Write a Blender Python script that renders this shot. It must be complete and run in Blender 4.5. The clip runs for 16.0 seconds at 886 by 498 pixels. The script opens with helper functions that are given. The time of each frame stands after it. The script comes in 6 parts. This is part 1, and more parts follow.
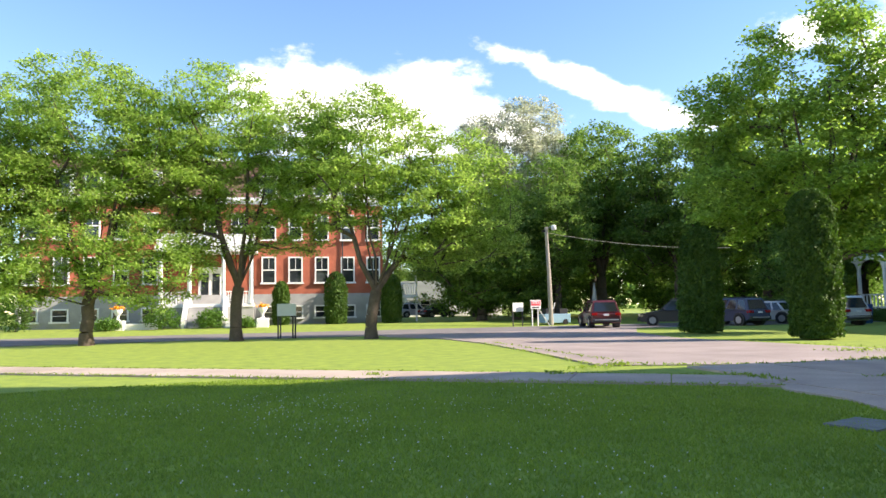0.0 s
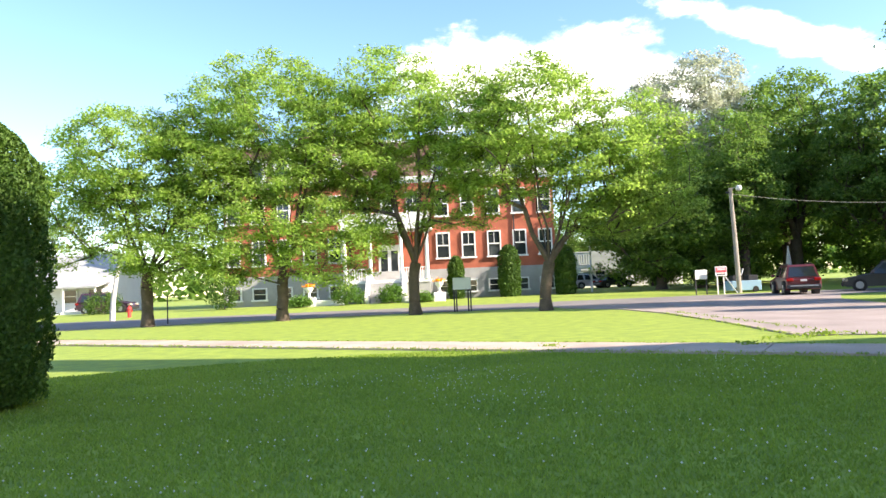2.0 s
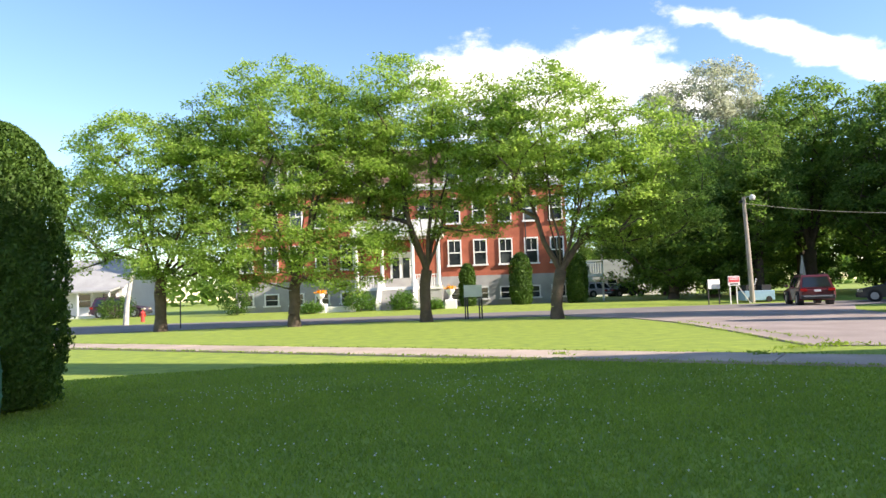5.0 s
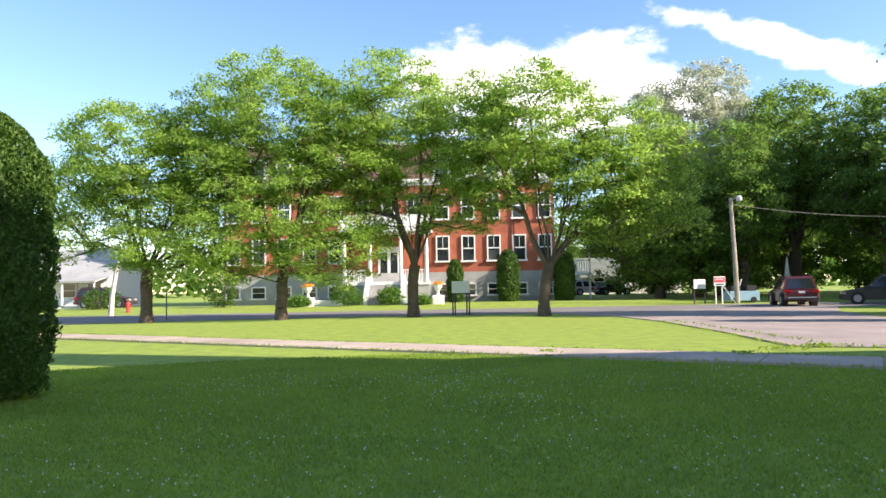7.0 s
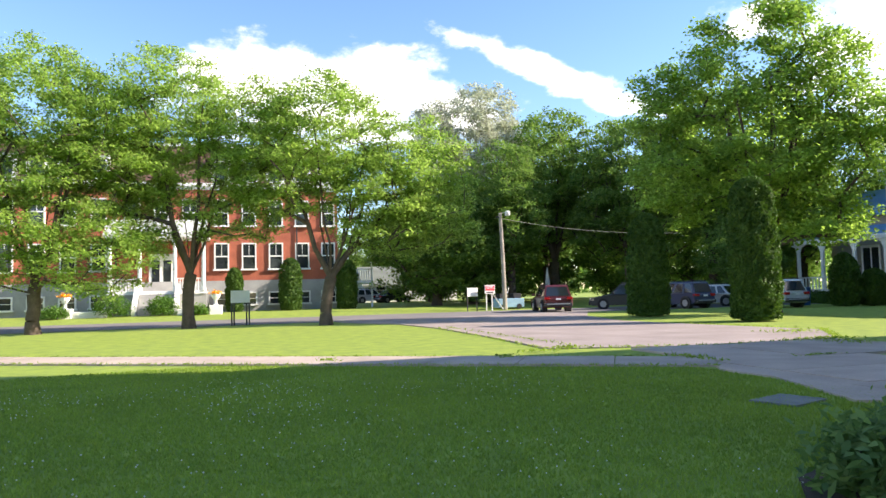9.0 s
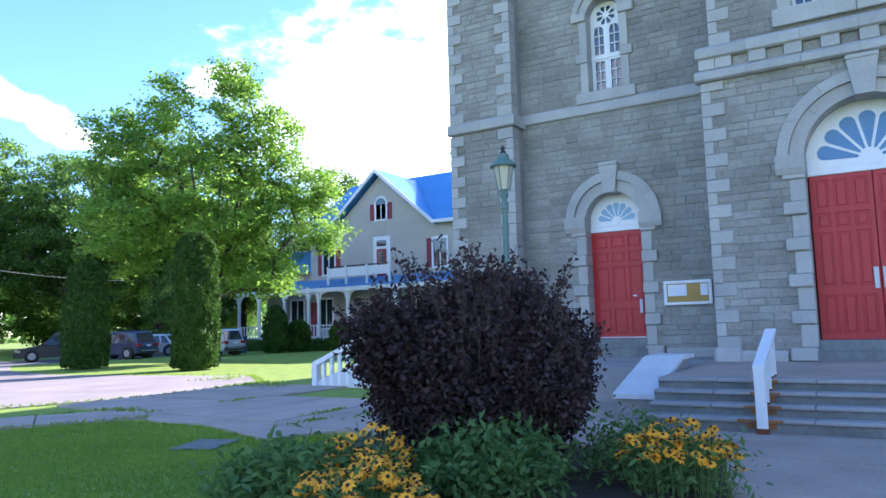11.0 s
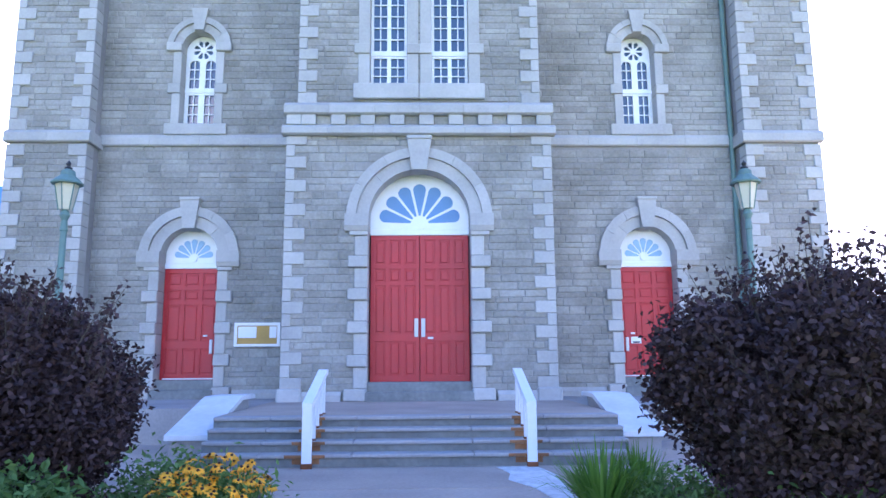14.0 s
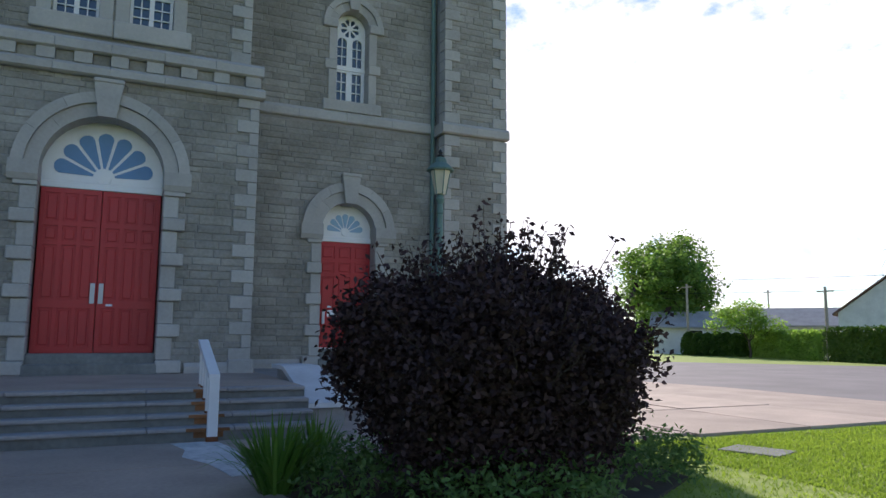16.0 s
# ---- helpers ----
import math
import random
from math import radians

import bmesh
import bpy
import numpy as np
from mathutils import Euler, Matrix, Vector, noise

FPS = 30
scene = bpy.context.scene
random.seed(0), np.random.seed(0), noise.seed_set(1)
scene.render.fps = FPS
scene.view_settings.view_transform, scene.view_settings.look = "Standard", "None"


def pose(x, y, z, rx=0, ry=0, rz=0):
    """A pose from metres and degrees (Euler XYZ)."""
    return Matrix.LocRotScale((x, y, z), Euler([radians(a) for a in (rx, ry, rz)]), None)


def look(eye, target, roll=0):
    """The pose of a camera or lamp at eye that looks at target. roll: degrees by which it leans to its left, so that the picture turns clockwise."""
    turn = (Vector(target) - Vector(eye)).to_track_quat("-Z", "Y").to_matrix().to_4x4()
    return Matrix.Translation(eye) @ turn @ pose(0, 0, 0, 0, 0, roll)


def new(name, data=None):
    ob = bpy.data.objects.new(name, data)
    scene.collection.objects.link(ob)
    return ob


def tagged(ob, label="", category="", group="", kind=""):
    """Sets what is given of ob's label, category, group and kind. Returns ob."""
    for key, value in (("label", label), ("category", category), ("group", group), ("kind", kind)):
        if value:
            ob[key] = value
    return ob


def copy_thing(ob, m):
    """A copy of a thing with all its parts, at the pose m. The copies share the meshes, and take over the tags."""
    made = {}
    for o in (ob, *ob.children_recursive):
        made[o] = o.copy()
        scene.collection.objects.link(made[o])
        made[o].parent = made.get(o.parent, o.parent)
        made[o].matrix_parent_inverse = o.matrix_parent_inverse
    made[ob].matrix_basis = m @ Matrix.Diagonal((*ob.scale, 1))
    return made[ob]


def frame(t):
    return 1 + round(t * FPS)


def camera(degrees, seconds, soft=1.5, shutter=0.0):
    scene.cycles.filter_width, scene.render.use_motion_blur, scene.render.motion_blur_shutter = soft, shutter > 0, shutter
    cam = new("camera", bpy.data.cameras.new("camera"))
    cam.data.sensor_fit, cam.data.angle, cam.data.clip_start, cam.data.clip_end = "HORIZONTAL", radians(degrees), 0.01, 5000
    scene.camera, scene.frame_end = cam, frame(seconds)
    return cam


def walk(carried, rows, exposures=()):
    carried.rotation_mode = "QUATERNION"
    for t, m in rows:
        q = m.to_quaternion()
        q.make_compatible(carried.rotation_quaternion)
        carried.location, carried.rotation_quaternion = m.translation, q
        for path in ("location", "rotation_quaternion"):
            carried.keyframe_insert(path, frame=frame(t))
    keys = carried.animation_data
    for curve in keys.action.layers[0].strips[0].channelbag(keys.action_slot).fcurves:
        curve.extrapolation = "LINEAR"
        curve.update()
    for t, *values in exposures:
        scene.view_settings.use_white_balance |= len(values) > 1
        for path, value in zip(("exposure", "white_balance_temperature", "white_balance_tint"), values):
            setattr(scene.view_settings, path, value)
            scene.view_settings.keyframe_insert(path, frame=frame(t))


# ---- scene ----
cam = camera(63.7, 16.0)
PATH = [
    (0, (-0.843, 0.762, 1.466), (-0.392, 2.703, 1.628), -1.0),
    (0.5, (-0.835, 0.84, 1.456), (-0.612, 2.822, 1.602), -1.8),
    (1, (-0.836, 0.919, 1.458), (-0.755, 2.913, 1.582), -2.1),
    (1.5, (-0.804, 0.979, 1.448), (-0.797, 2.976, 1.554), -2.4),
    (2, (-0.812, 0.994, 1.438), (-0.838, 2.992, 1.538), -2.5),
    (2.5, (-0.804, 1.027, 1.435), (-0.91, 3.02, 1.554), -2.4),
    (3, (-0.792, 1.054, 1.429), (-0.909, 3.047, 1.544), -2.3),
    (3.5, (-0.795, 1.028, 1.439), (-0.894, 3.021, 1.563), -2.3),
    (4, (-0.794, 0.986, 1.437), (-0.867, 2.981, 1.56), -2.1),
    (6.3, (-0.792, 0.906, 1.421), (-0.84, 2.902, 1.541), -1.8),
    (6.5, (-0.816, 0.921, 1.43), (-0.844, 2.918, 1.543), -1.2),
    (7, (-0.835, 0.898, 1.431), (-0.859, 2.895, 1.54), -1.1),
    (7.5, (-0.816, 0.932, 1.441), (-0.819, 2.929, 1.549), -1.1),
    (8, (-0.814, 0.809, 1.469), (-0.71, 2.803, 1.572), -1.3),
    (8.5, (-0.82, 0.62, 1.48), (-0.477, 2.587, 1.577), -1.3),
    (9, (-0.834, 0.454, 1.486), (-0.264, 2.368, 1.604), -1.4),
    (9.5, (-0.771, 0.298, 1.515), (0.112, 2.086, 1.663), -1.7),
    (10, (-0.928, 0.051, 1.565), (0.314, 1.611, 1.723), -1.7),
    (10.2, (-0.957, -0.017, 1.57), (0.41, 1.433, 1.74), -1.7),
    (12.3, (-0.975, -0.166, 1.461), (0.954, 0.279, 1.741), -1.1),
    (12.5, (-0.951, -0.234, 1.446), (0.996, 0.122, 1.737), -1.1),
    (13, (-0.899, -0.29, 1.425), (1.076, -0.16, 1.712), -0.9),
    (13.5, (-0.944, -0.171, 1.432), (1.033, -0.179, 1.732), -0.4),
    (14, (-0.906, -0.352, 1.433), (1.068, -0.398, 1.753), -0.4),
    (14.5, (-1.035, -0.573, 1.438), (0.918, -0.852, 1.767), -0.7),
    (15, (-0.983, -0.556, 1.451), (0.9, -1.16, 1.749), -0.7),
    (15.5, (-0.861, -0.516, 1.444), (0.969, -1.282, 1.698), -0.0),
    (16, (-0.821, -0.539, 1.438), (0.983, -1.366, 1.682), 0.4),
]
# seconds, stops, white balance
EXPOSE = [(0.0, 1.2, 6950, 18), (1.0, 1.45, 6950, 18), (2.0, 1.5, 6950, 18), (3.5, 1.12, 6900, 18), (4.2, 1.06, 6900, 18), (7.5, 1.12, 6850, 18), (9.0, 1.17, 6800, 18), (10.2, 1.35, 5900, 19), (12.3, 2.08, 5400, 33), (13.5, 2.26, 5550, 36), (14.2, 2.25, 5500, 35), (15.0, 1.5, 5800, 26), (15.6, 0.52, 6300, 20), (16.0, 0.3, 6300, 20)]
walk(cam, [(t, look(eye, target, roll)) for t, eye, target, roll in PATH], EXPOSE)

# ---- light: low western sun behind the church, blue sky with fair-weather clouds ----
SUN_EL, SUN_AZ = radians(28), math.atan2(0.949, -0.316)
SUN_TO = Vector((math.sin(SUN_AZ) * math.cos(SUN_EL), math.cos(SUN_AZ) * math.cos(SUN_EL), math.sin(SUN_EL)))
sun = new("sun", bpy.data.lights.new("sun", "SUN"))
sun.data.energy, sun.data.angle, sun.data.color = 5.0, radians(0.6), (1.0, 0.93, 0.8)
sun.matrix_world = look(SUN_TO * 100, (0, 0, 0))


def make_world():
    w = bpy.data.worlds.new("sky")
    scene.world = w
    w.use_nodes = True
    nt = w.node_tree
    nt.nodes.clear()
    N, L = nt.nodes.new, nt.links.new

    def m(op, a, b=None, c=None):
        n = N("ShaderNodeMath")
        n.operation = op
        for i, v in enumerate((a, b, c)):
            if v is None:
                continue
            if isinstance(v, (int, float)):
                n.inputs[i].default_value = v
            else:
                L(v, n.inputs[i])
        return n.outputs[0]

    sky = N("ShaderNodeTexSky")
    sky.sky_type, sky.sun_disc = "NISHITA", False
    sky.sun_elevation, sky.sun_rotation = SUN_EL, SUN_AZ
    sky.air_density, sky.dust_density, sky.ozone_density = 1.0, 0.0, 2.5
    tc = N("ShaderNodeTexCoord")
    sep = N("ShaderNodeSeparateXYZ")
    L(tc.outputs["Generated"], sep.inputs[0])
    az = m("ARCTAN2", sep.outputs[0], sep.outputs[1])
    el = m("ARCSINE", sep.outputs[2])
    vec = N("ShaderNodeCombineXYZ")
    L(az, vec.inputs[0]), L(m("MULTIPLY", el, 1.7), vec.inputs[1])
    n1, n2 = N("ShaderNodeTexNoise"), N("ShaderNodeTexNoise")
    for n, sc, det in ((n1, 13.0, 9), (n2, 2.6, 4)):
        n.inputs["Scale"].default_value, n.inputs["Detail"].default_value, n.inputs["Roughness"].default_value = sc, det, 0.6
        L(vec.outputs[0], n.inputs["Vector"])
    # cloud banks: bearing, height, half width, half height, slope
    banks = [(0.13, 0.268, 0.22, 0.07, 0), (0.03, 0.285, 0.11, 0.05, 0), (0.21, 0.293, 0.09, 0.045, 0), (0.31, 0.25, 0.09, 0.035, -0.5), (0.45, 0.292, 0.15, 0.022, -0.41), (0.53, 0.252, 0.1, 0.02, -0.3),
             (0.715, 0.33, 0.05, 0.02, 0.3), (0.95, 0.3, 0.2, 0.13, 0.2), (1.3, 0.3, 0.5, 0.3, 0), (1.9, 0.28, 0.5, 0.3, 0), (2.3, 0.4, 0.25, 0.05, -0.2),
             # the first bank below also paints in the white haze near the sun
             (2.25, 0.25, 0.7, 0.3, 0), (2.1, 0.5, 0.3, 0.08, 0), (-1.3, 0.3, 0.3, 0.08, 0), (-2.2, 0.35, 0.3, 0.1, 0)]
    best = None
    for a, e, ra, re, sl in banks:
        dx = m("DIVIDE", m("SUBTRACT", az, a), ra)
        dy = m("DIVIDE", m("SUBTRACT", el, m("MULTIPLY_ADD", m("SUBTRACT", az, a), sl, e)), re)
        d = m("SUBTRACT", 1.0, m("SQRT", m("ADD", m("MULTIPLY", dx, dx), m("MULTIPLY", dy, dy))))
        best = d if best is None else m("MAXIMUM", best, d)
    dens = m("ADD", m("MAXIMUM", best, -1.2), m("MULTIPLY", m("SUBTRACT", n1.outputs[0], 0.5), 2.0))
    dens = m("ADD", dens, m("MULTIPLY", m("SUBTRACT", n2.outputs[0], 0.5), 0.5))
    sm = N("ShaderNodeMapRange")
    sm.interpolation_type = "SMOOTHSTEP"
    sm.inputs["From Min"].default_value, sm.inputs["From Max"].default_value = -0.12, 0.55
    L(dens, sm.inputs["Value"])
    cl = N("ShaderNodeMix")
    cl.data_type = "RGBA"
    cl.inputs["A"].default_value, cl.inputs["B"].default_value = (CLOUD[0] * 0.8, CLOUD[1] * 0.84, CLOUD[2] * 0.9, 1), (*CLOUD, 1)
    L(n1.outputs[0], cl.inputs["Factor"])
    mix = N("ShaderNodeMix")
    mix.data_type = "RGBA"
    hs = N("ShaderNodeHueSaturation")
    hs.inputs["Saturation"].default_value = 1.12
    L(sky.outputs[0], hs.inputs["Color"])
    L(sm.outputs[0], mix.inputs["Factor"]), L(hs.outputs[0], mix.inputs["A"]), L(cl.outputs["Result"], mix.inputs["B"])
    bg = N("ShaderNodeBackground")
    bg.inputs["Strength"].default_value = SKY
    L(mix.outputs["Result"], bg.inputs["Color"])
    out = N("ShaderNodeOutputWorld")
    L(bg.outputs[0], out.inputs[0])


SKY, CLOUD = 0.14, (8.6, 8.4, 8.2)
make_world()


# ---- materials ----
def mat(name, color, rough=0.8, var=0.25, scale=8.0, fine=90.0, bump=0.0, metal=0.0, tint=None, rand=0.0, coat=0.0):
    """A surface with broad stains and fine grain. rand: how much the pieces differ from one another."""
    M = bpy.data.materials.new(name)
    M.use_nodes = True
    nt = M.node_tree
    N, L = nt.nodes.new, nt.links.new
    b = nt.nodes["Principled BSDF"]
    b.inputs["Roughness"].default_value, b.inputs["Metallic"].default_value = rough, metal
    b.inputs["Coat Weight"].default_value = coat
    tc = N("ShaderNodeTexCoord")
    a, f = N("ShaderNodeTexNoise"), N("ShaderNodeTexNoise")
    geo = N("ShaderNodeNewGeometry")
    for n, s, d in ((a, scale, 5), (f, fine, 3)):
        n.inputs["Scale"].default_value, n.inputs["Detail"].default_value = s / 10, d
        L(geo.outputs["Position"], n.inputs["Vector"])
    mx = N("ShaderNodeMix")
    mx.data_type = "RGBA"
    dark = tint or [c * (1 - var) for c in color]
    light = [min(1, c * (1 + var * 0.7)) for c in color]
    mx.inputs["A"].default_value, mx.inputs["B"].default_value = (*dark, 1), (*light, 1)
    add = N("ShaderNodeMath")
    add.operation = "MULTIPLY_ADD"
    L(f.outputs[0], add.inputs[0])
    add.inputs[1].default_value = 0.5
    L(a.outputs[0], add.inputs[2])
    rg = N("ShaderNodeMapRange")
    rg.inputs["From Min"].default_value, rg.inputs["From Max"].default_value = 0.45, 1.05
    L(add.outputs[0], rg.inputs["Value"])
    L(rg.outputs[0], mx.inputs["Factor"])
    col = mx.outputs["Result"]
    if rand:
        ob = N("ShaderNodeObjectInfo")
        isl = N("ShaderNodeMath")
        isl.operation = "ADD"
        L(ob.outputs["Random"], isl.inputs[0]), L(geo.outputs["Random Per Island"], isl.inputs[1])
        fr = N("ShaderNodeMath")
        fr.operation = "FRACT"
        L(isl.outputs[0], fr.inputs[0])
        hs = N("ShaderNodeHueSaturation")
        mr = N("ShaderNodeMapRange")
        mr.inputs["To Min"].default_value, mr.inputs["To Max"].default_value = 1 - rand, 1 + rand
        L(fr.outputs[0], mr.inputs["Value"])
        L(mr.outputs[0], hs.inputs["Value"]), L(col, hs.inputs["Color"])
        col = hs.outputs[0]
    L(col, b.inputs["Base Color"])
    if bump:
        bp = N("ShaderNodeBump")
        bp.inputs["Strength"].default_value, bp.inputs["Distance"].default_value = bump, 0.02
        L(add.outputs[0], bp.inputs["Height"]), L(bp.outputs[0], b.inputs["Normal"])
    return M


def leaf_mat(name, dark, light, trans=0.4, rough=0.6):
    M = bpy.data.materials.new(name)
    M.use_nodes = True
    nt = M.node_tree
    N, L = nt.nodes.new, nt.links.new
    b = nt.nodes["Principled BSDF"]
    b.inputs["Roughness"].default_value = rough
    b.inputs["Specular IOR Level"].default_value = 0.2
    geo = N("ShaderNodeNewGeometry")
    n = N("ShaderNodeTexNoise")
    n.inputs["Scale"].default_value = 0.6
    L(geo.outputs["Position"], n.inputs["Vector"])
    ad = N("ShaderNodeMath")
    ad.operation = "MULTIPLY_ADD"
    L(geo.outputs["Random Per Island"], ad.inputs[0])
    ad.inputs[1].default_value = 0.65
    mr = N("ShaderNodeMapRange")
    mr.inputs["From Min"].default_value, mr.inputs["From Max"].default_value = 0.3, 0.7
    mr.inputs["To Max"].default_value = 0.35
    L(n.outputs[0], mr.inputs["Value"]), L(mr.outputs[0], ad.inputs[2])
    mx = N("ShaderNodeMix")
    mx.data_type = "RGBA"
    mx.inputs["A"].default_value, mx.inputs["B"].default_value = (*dark, 1), (*light, 1)
    L(ad.outputs[0], mx.inputs["Factor"])
    L(mx.outputs["Result"], b.inputs["Base Color"])
    tr = N("ShaderNodeBsdfTranslucent")
    br = N("ShaderNodeHueSaturation")
    br.inputs["Value"].default_value, br.inputs["Saturation"].default_value = 1.5, 1.1
    L(mx.outputs["Result"], br.inputs["Color"]), L(br.outputs[0], tr.inputs["Color"])
    ms = N("ShaderNodeMixShader")
    ms.inputs[0].default_value = trans
    L(b.outputs[0], ms.inputs[1]), L(tr.outputs[0], ms.inputs[2])
    L(ms.outputs[0], nt.nodes["Material Output"].inputs[0])
    return M


def glass_mat(name, color=(0.02, 0.025, 0.03), rough=0.05):
    M = bpy.data.materials.new(name)
    M.use_nodes = True
    b = M.node_tree.nodes["Principled BSDF"]
    b.inputs["Base Color"].default_value, b.inputs["Roughness"].default_value = (*color, 1), rough
    b.inputs["Specular IOR Level"].default_value = 0.8
    return M


M_GRASS = mat("lawn", (0.26, 0.325, 0.034), 0.9, 0.25, 22, 130, 0.6, tint=(0.15, 0.228, 0.03))
M_BLADE = leaf_mat("grass_blade", (0.14, 0.215, 0.042), (0.28, 0.37, 0.066), 0.52)
M_ASPH = mat("asphalt", (0.2, 0.18, 0.175), 0.9, 0.25, 5, 400, 0.3)
M_DRIVE = mat("worn_asphalt", (0.33, 0.27, 0.245), 0.92, 0.3, 6, 300, 0.4)
M_CONC = mat("concrete", (0.34, 0.32, 0.3), 0.9, 0.25, 9, 200, 0.3)
M_CEMENT = mat("fresh_cement", (0.56, 0.56, 0.54), 0.9, 0.3, 40, 160, 0.3)
M_WALK = mat("sidewalk_concrete", (0.44, 0.35, 0.28), 0.9, 0.25, 9, 220, 0.3, rand=0.12)
M_STEP = mat("dark_mottled_concrete", (0.2, 0.205, 0.19), 0.9, 0.4, 14, 120, 0.4)
M_MORTAR = mat("mortar", (0.29, 0.275, 0.255), 0.95, 0.25, 10, 150, 0.4)
M_STONE = mat("grey_limestone", (0.3, 0.285, 0.25), 0.92, 0.38, 9, 160, 0.9, rand=0.14, tint=(0.18, 0.168, 0.137))
M_QUOIN = mat("dressed_limestone", (0.41, 0.395, 0.36), 0.85, 0.18, 14, 160, 0.3, rand=0.09)
M_RED = mat("red_painted_wood", (0.44, 0.013, 0.016), 0.45, 0.15, 12, 120, 0.1)
M_WHITE = mat("white_paint", (0.78, 0.78, 0.76), 0.5, 0.08, 10, 90, 0.05)
M_OFFWHITE = mat("weathered_white_paint", (0.66, 0.66, 0.65), 0.65, 0.16, 16, 90, 0.1)
M_BLUEPET = mat("blue_painted_panel", (0.11, 0.24, 0.42), 0.5, 0.1, 10, 90)
M_PALEPET = mat("pale_blue_panel", (0.26, 0.42, 0.55), 0.5, 0.1, 10, 90)
M_GLASS = glass_mat("window_glass")
M_PANE = glass_mat("church_pane", (0.05, 0.08, 0.12), 0.08)
M_STEEL = mat("brushed_steel", (0.4, 0.41, 0.43), 0.5, 0.1, 10, 90, metal=0.9)
M_STAIN = mat("rust_stained_concrete", (0.3, 0.135, 0.055), 0.95, 0.4, 30, 120, 0.3)
M_RUST = mat("rust", (0.2, 0.07, 0.025), 0.95, 0.4, 20, 120, 0.3)
M_CORK = mat("cork", (0.45, 0.28, 0.08), 0.9, 0.15, 30, 200, 0.2)
M_PAPER = mat("paper", (0.75, 0.76, 0.78), 0.8, 0.04)
M_PATINA = mat("green_painted_metal", (0.12, 0.2, 0.17), 0.6, 0.2, 20, 100)
M_FROST = mat("frosted_lamp_glass", (0.55, 0.5, 0.36), 0.3, 0.1, 20, 90)
M_DARK = mat("dark_metal", (0.03, 0.03, 0.033), 0.5, 0.2)
M_BRICK = mat("red_brick", (0.4, 0.115, 0.065), 0.9, 0.3, 12, 100, 0.3)
M_FOUND = mat("foundation_render", (0.36, 0.36, 0.35), 0.9, 0.2, 12, 120, 0.2)
M_ROOFBR = mat("brown_shingle", (0.16, 0.09, 0.07), 0.9, 0.25, 12, 90, 0.2)
M_ROOFBL = mat("blue_metal_roof", (0.07, 0.25, 0.5), 0.4, 0.1, 6, 60)
M_BEIGE = mat("beige_stucco", (0.48, 0.44, 0.36), 0.9, 0.12, 8, 140, 0.2)
M_SHUT = mat("dark_red_shutter", (0.25, 0.03, 0.035), 0.6, 0.15)
M_BARK = mat("bark", (0.1, 0.075, 0.055), 0.95, 0.4, 40, 160, 0.9)
M_BIRCH = mat("pale_bark", (0.5, 0.48, 0.44), 0.9, 0.35, 40, 100, 0.4)
M_POLE = mat("grey_wood_pole", (0.36, 0.32, 0.27), 0.9, 0.25, 20, 120, 0.3)
M_LOCUST = leaf_mat("locust_leaf", (0.1, 0.19, 0.035), (0.43, 0.57, 0.155), 0.58)
M_MAPLE = leaf_mat("maple_leaf", (0.062, 0.135, 0.03), (0.24, 0.36, 0.09), 0.48)
M_BRIGHT = leaf_mat("silver_maple_leaf", (0.11, 0.215, 0.04), (0.37, 0.51, 0.12), 0.52)
M_POPLAR = leaf_mat("white_poplar_leaf", (0.25, 0.29, 0.19), (0.56, 0.58, 0.46), 0.45)
M_CEDAR = leaf_mat("cedar_spray", (0.03, 0.075, 0.015), (0.1, 0.18, 0.03), 0.25)
M_PURPLE = leaf_mat("purple_leaf", (0.026, 0.014, 0.015), (0.105, 0.062, 0.058), 0.12, 0.7)
M_HERB = leaf_mat("herb_leaf", (0.06, 0.13, 0.035), (0.18, 0.28, 0.09), 0.35)
M_STRAP = leaf_mat("strap_leaf", (0.06, 0.14, 0.02), (0.14, 0.26, 0.05), 0.3)
M_YELLOW = mat("yellow_petal", (0.9, 0.38, 0.006), 0.7, 0.1, rand=0.1)
M_BROWN = mat("flower_centre", (0.06, 0.025, 0.012), 0.9, 0.2)
M_ORANGE = mat("orange_petal", (0.7, 0.12, 0.03), 0.7, 0.1)
M_CLOVER = mat("clover_head", (0.6, 0.6, 0.52), 0.9, 0.1)
M_SOIL = mat("soil", (0.06, 0.045, 0.03), 0.95, 0.35, 20, 150, 0.6)
M_TYRE = mat("tyre", (0.02, 0.02, 0.02), 0.9, 0.2)
M_BINGREEN = mat("green_plastic", (0.04, 0.2, 0.13), 0.45, 0.12, 12, 60)
M_BINBLUE = mat("blue_plastic", (0.02, 0.09, 0.32), 0.45, 0.12)
M_SIGNRED = mat("red_sign", (0.6, 0.06, 0.08), 0.6, 0.08)
M_HYDRANT = mat("red_hydrant_paint", (0.6, 0.05, 0.04), 0.5, 0.1)
M_TAIL = mat("tail_lamp", (0.35, 0.01, 0.01), 0.2, 0.05)


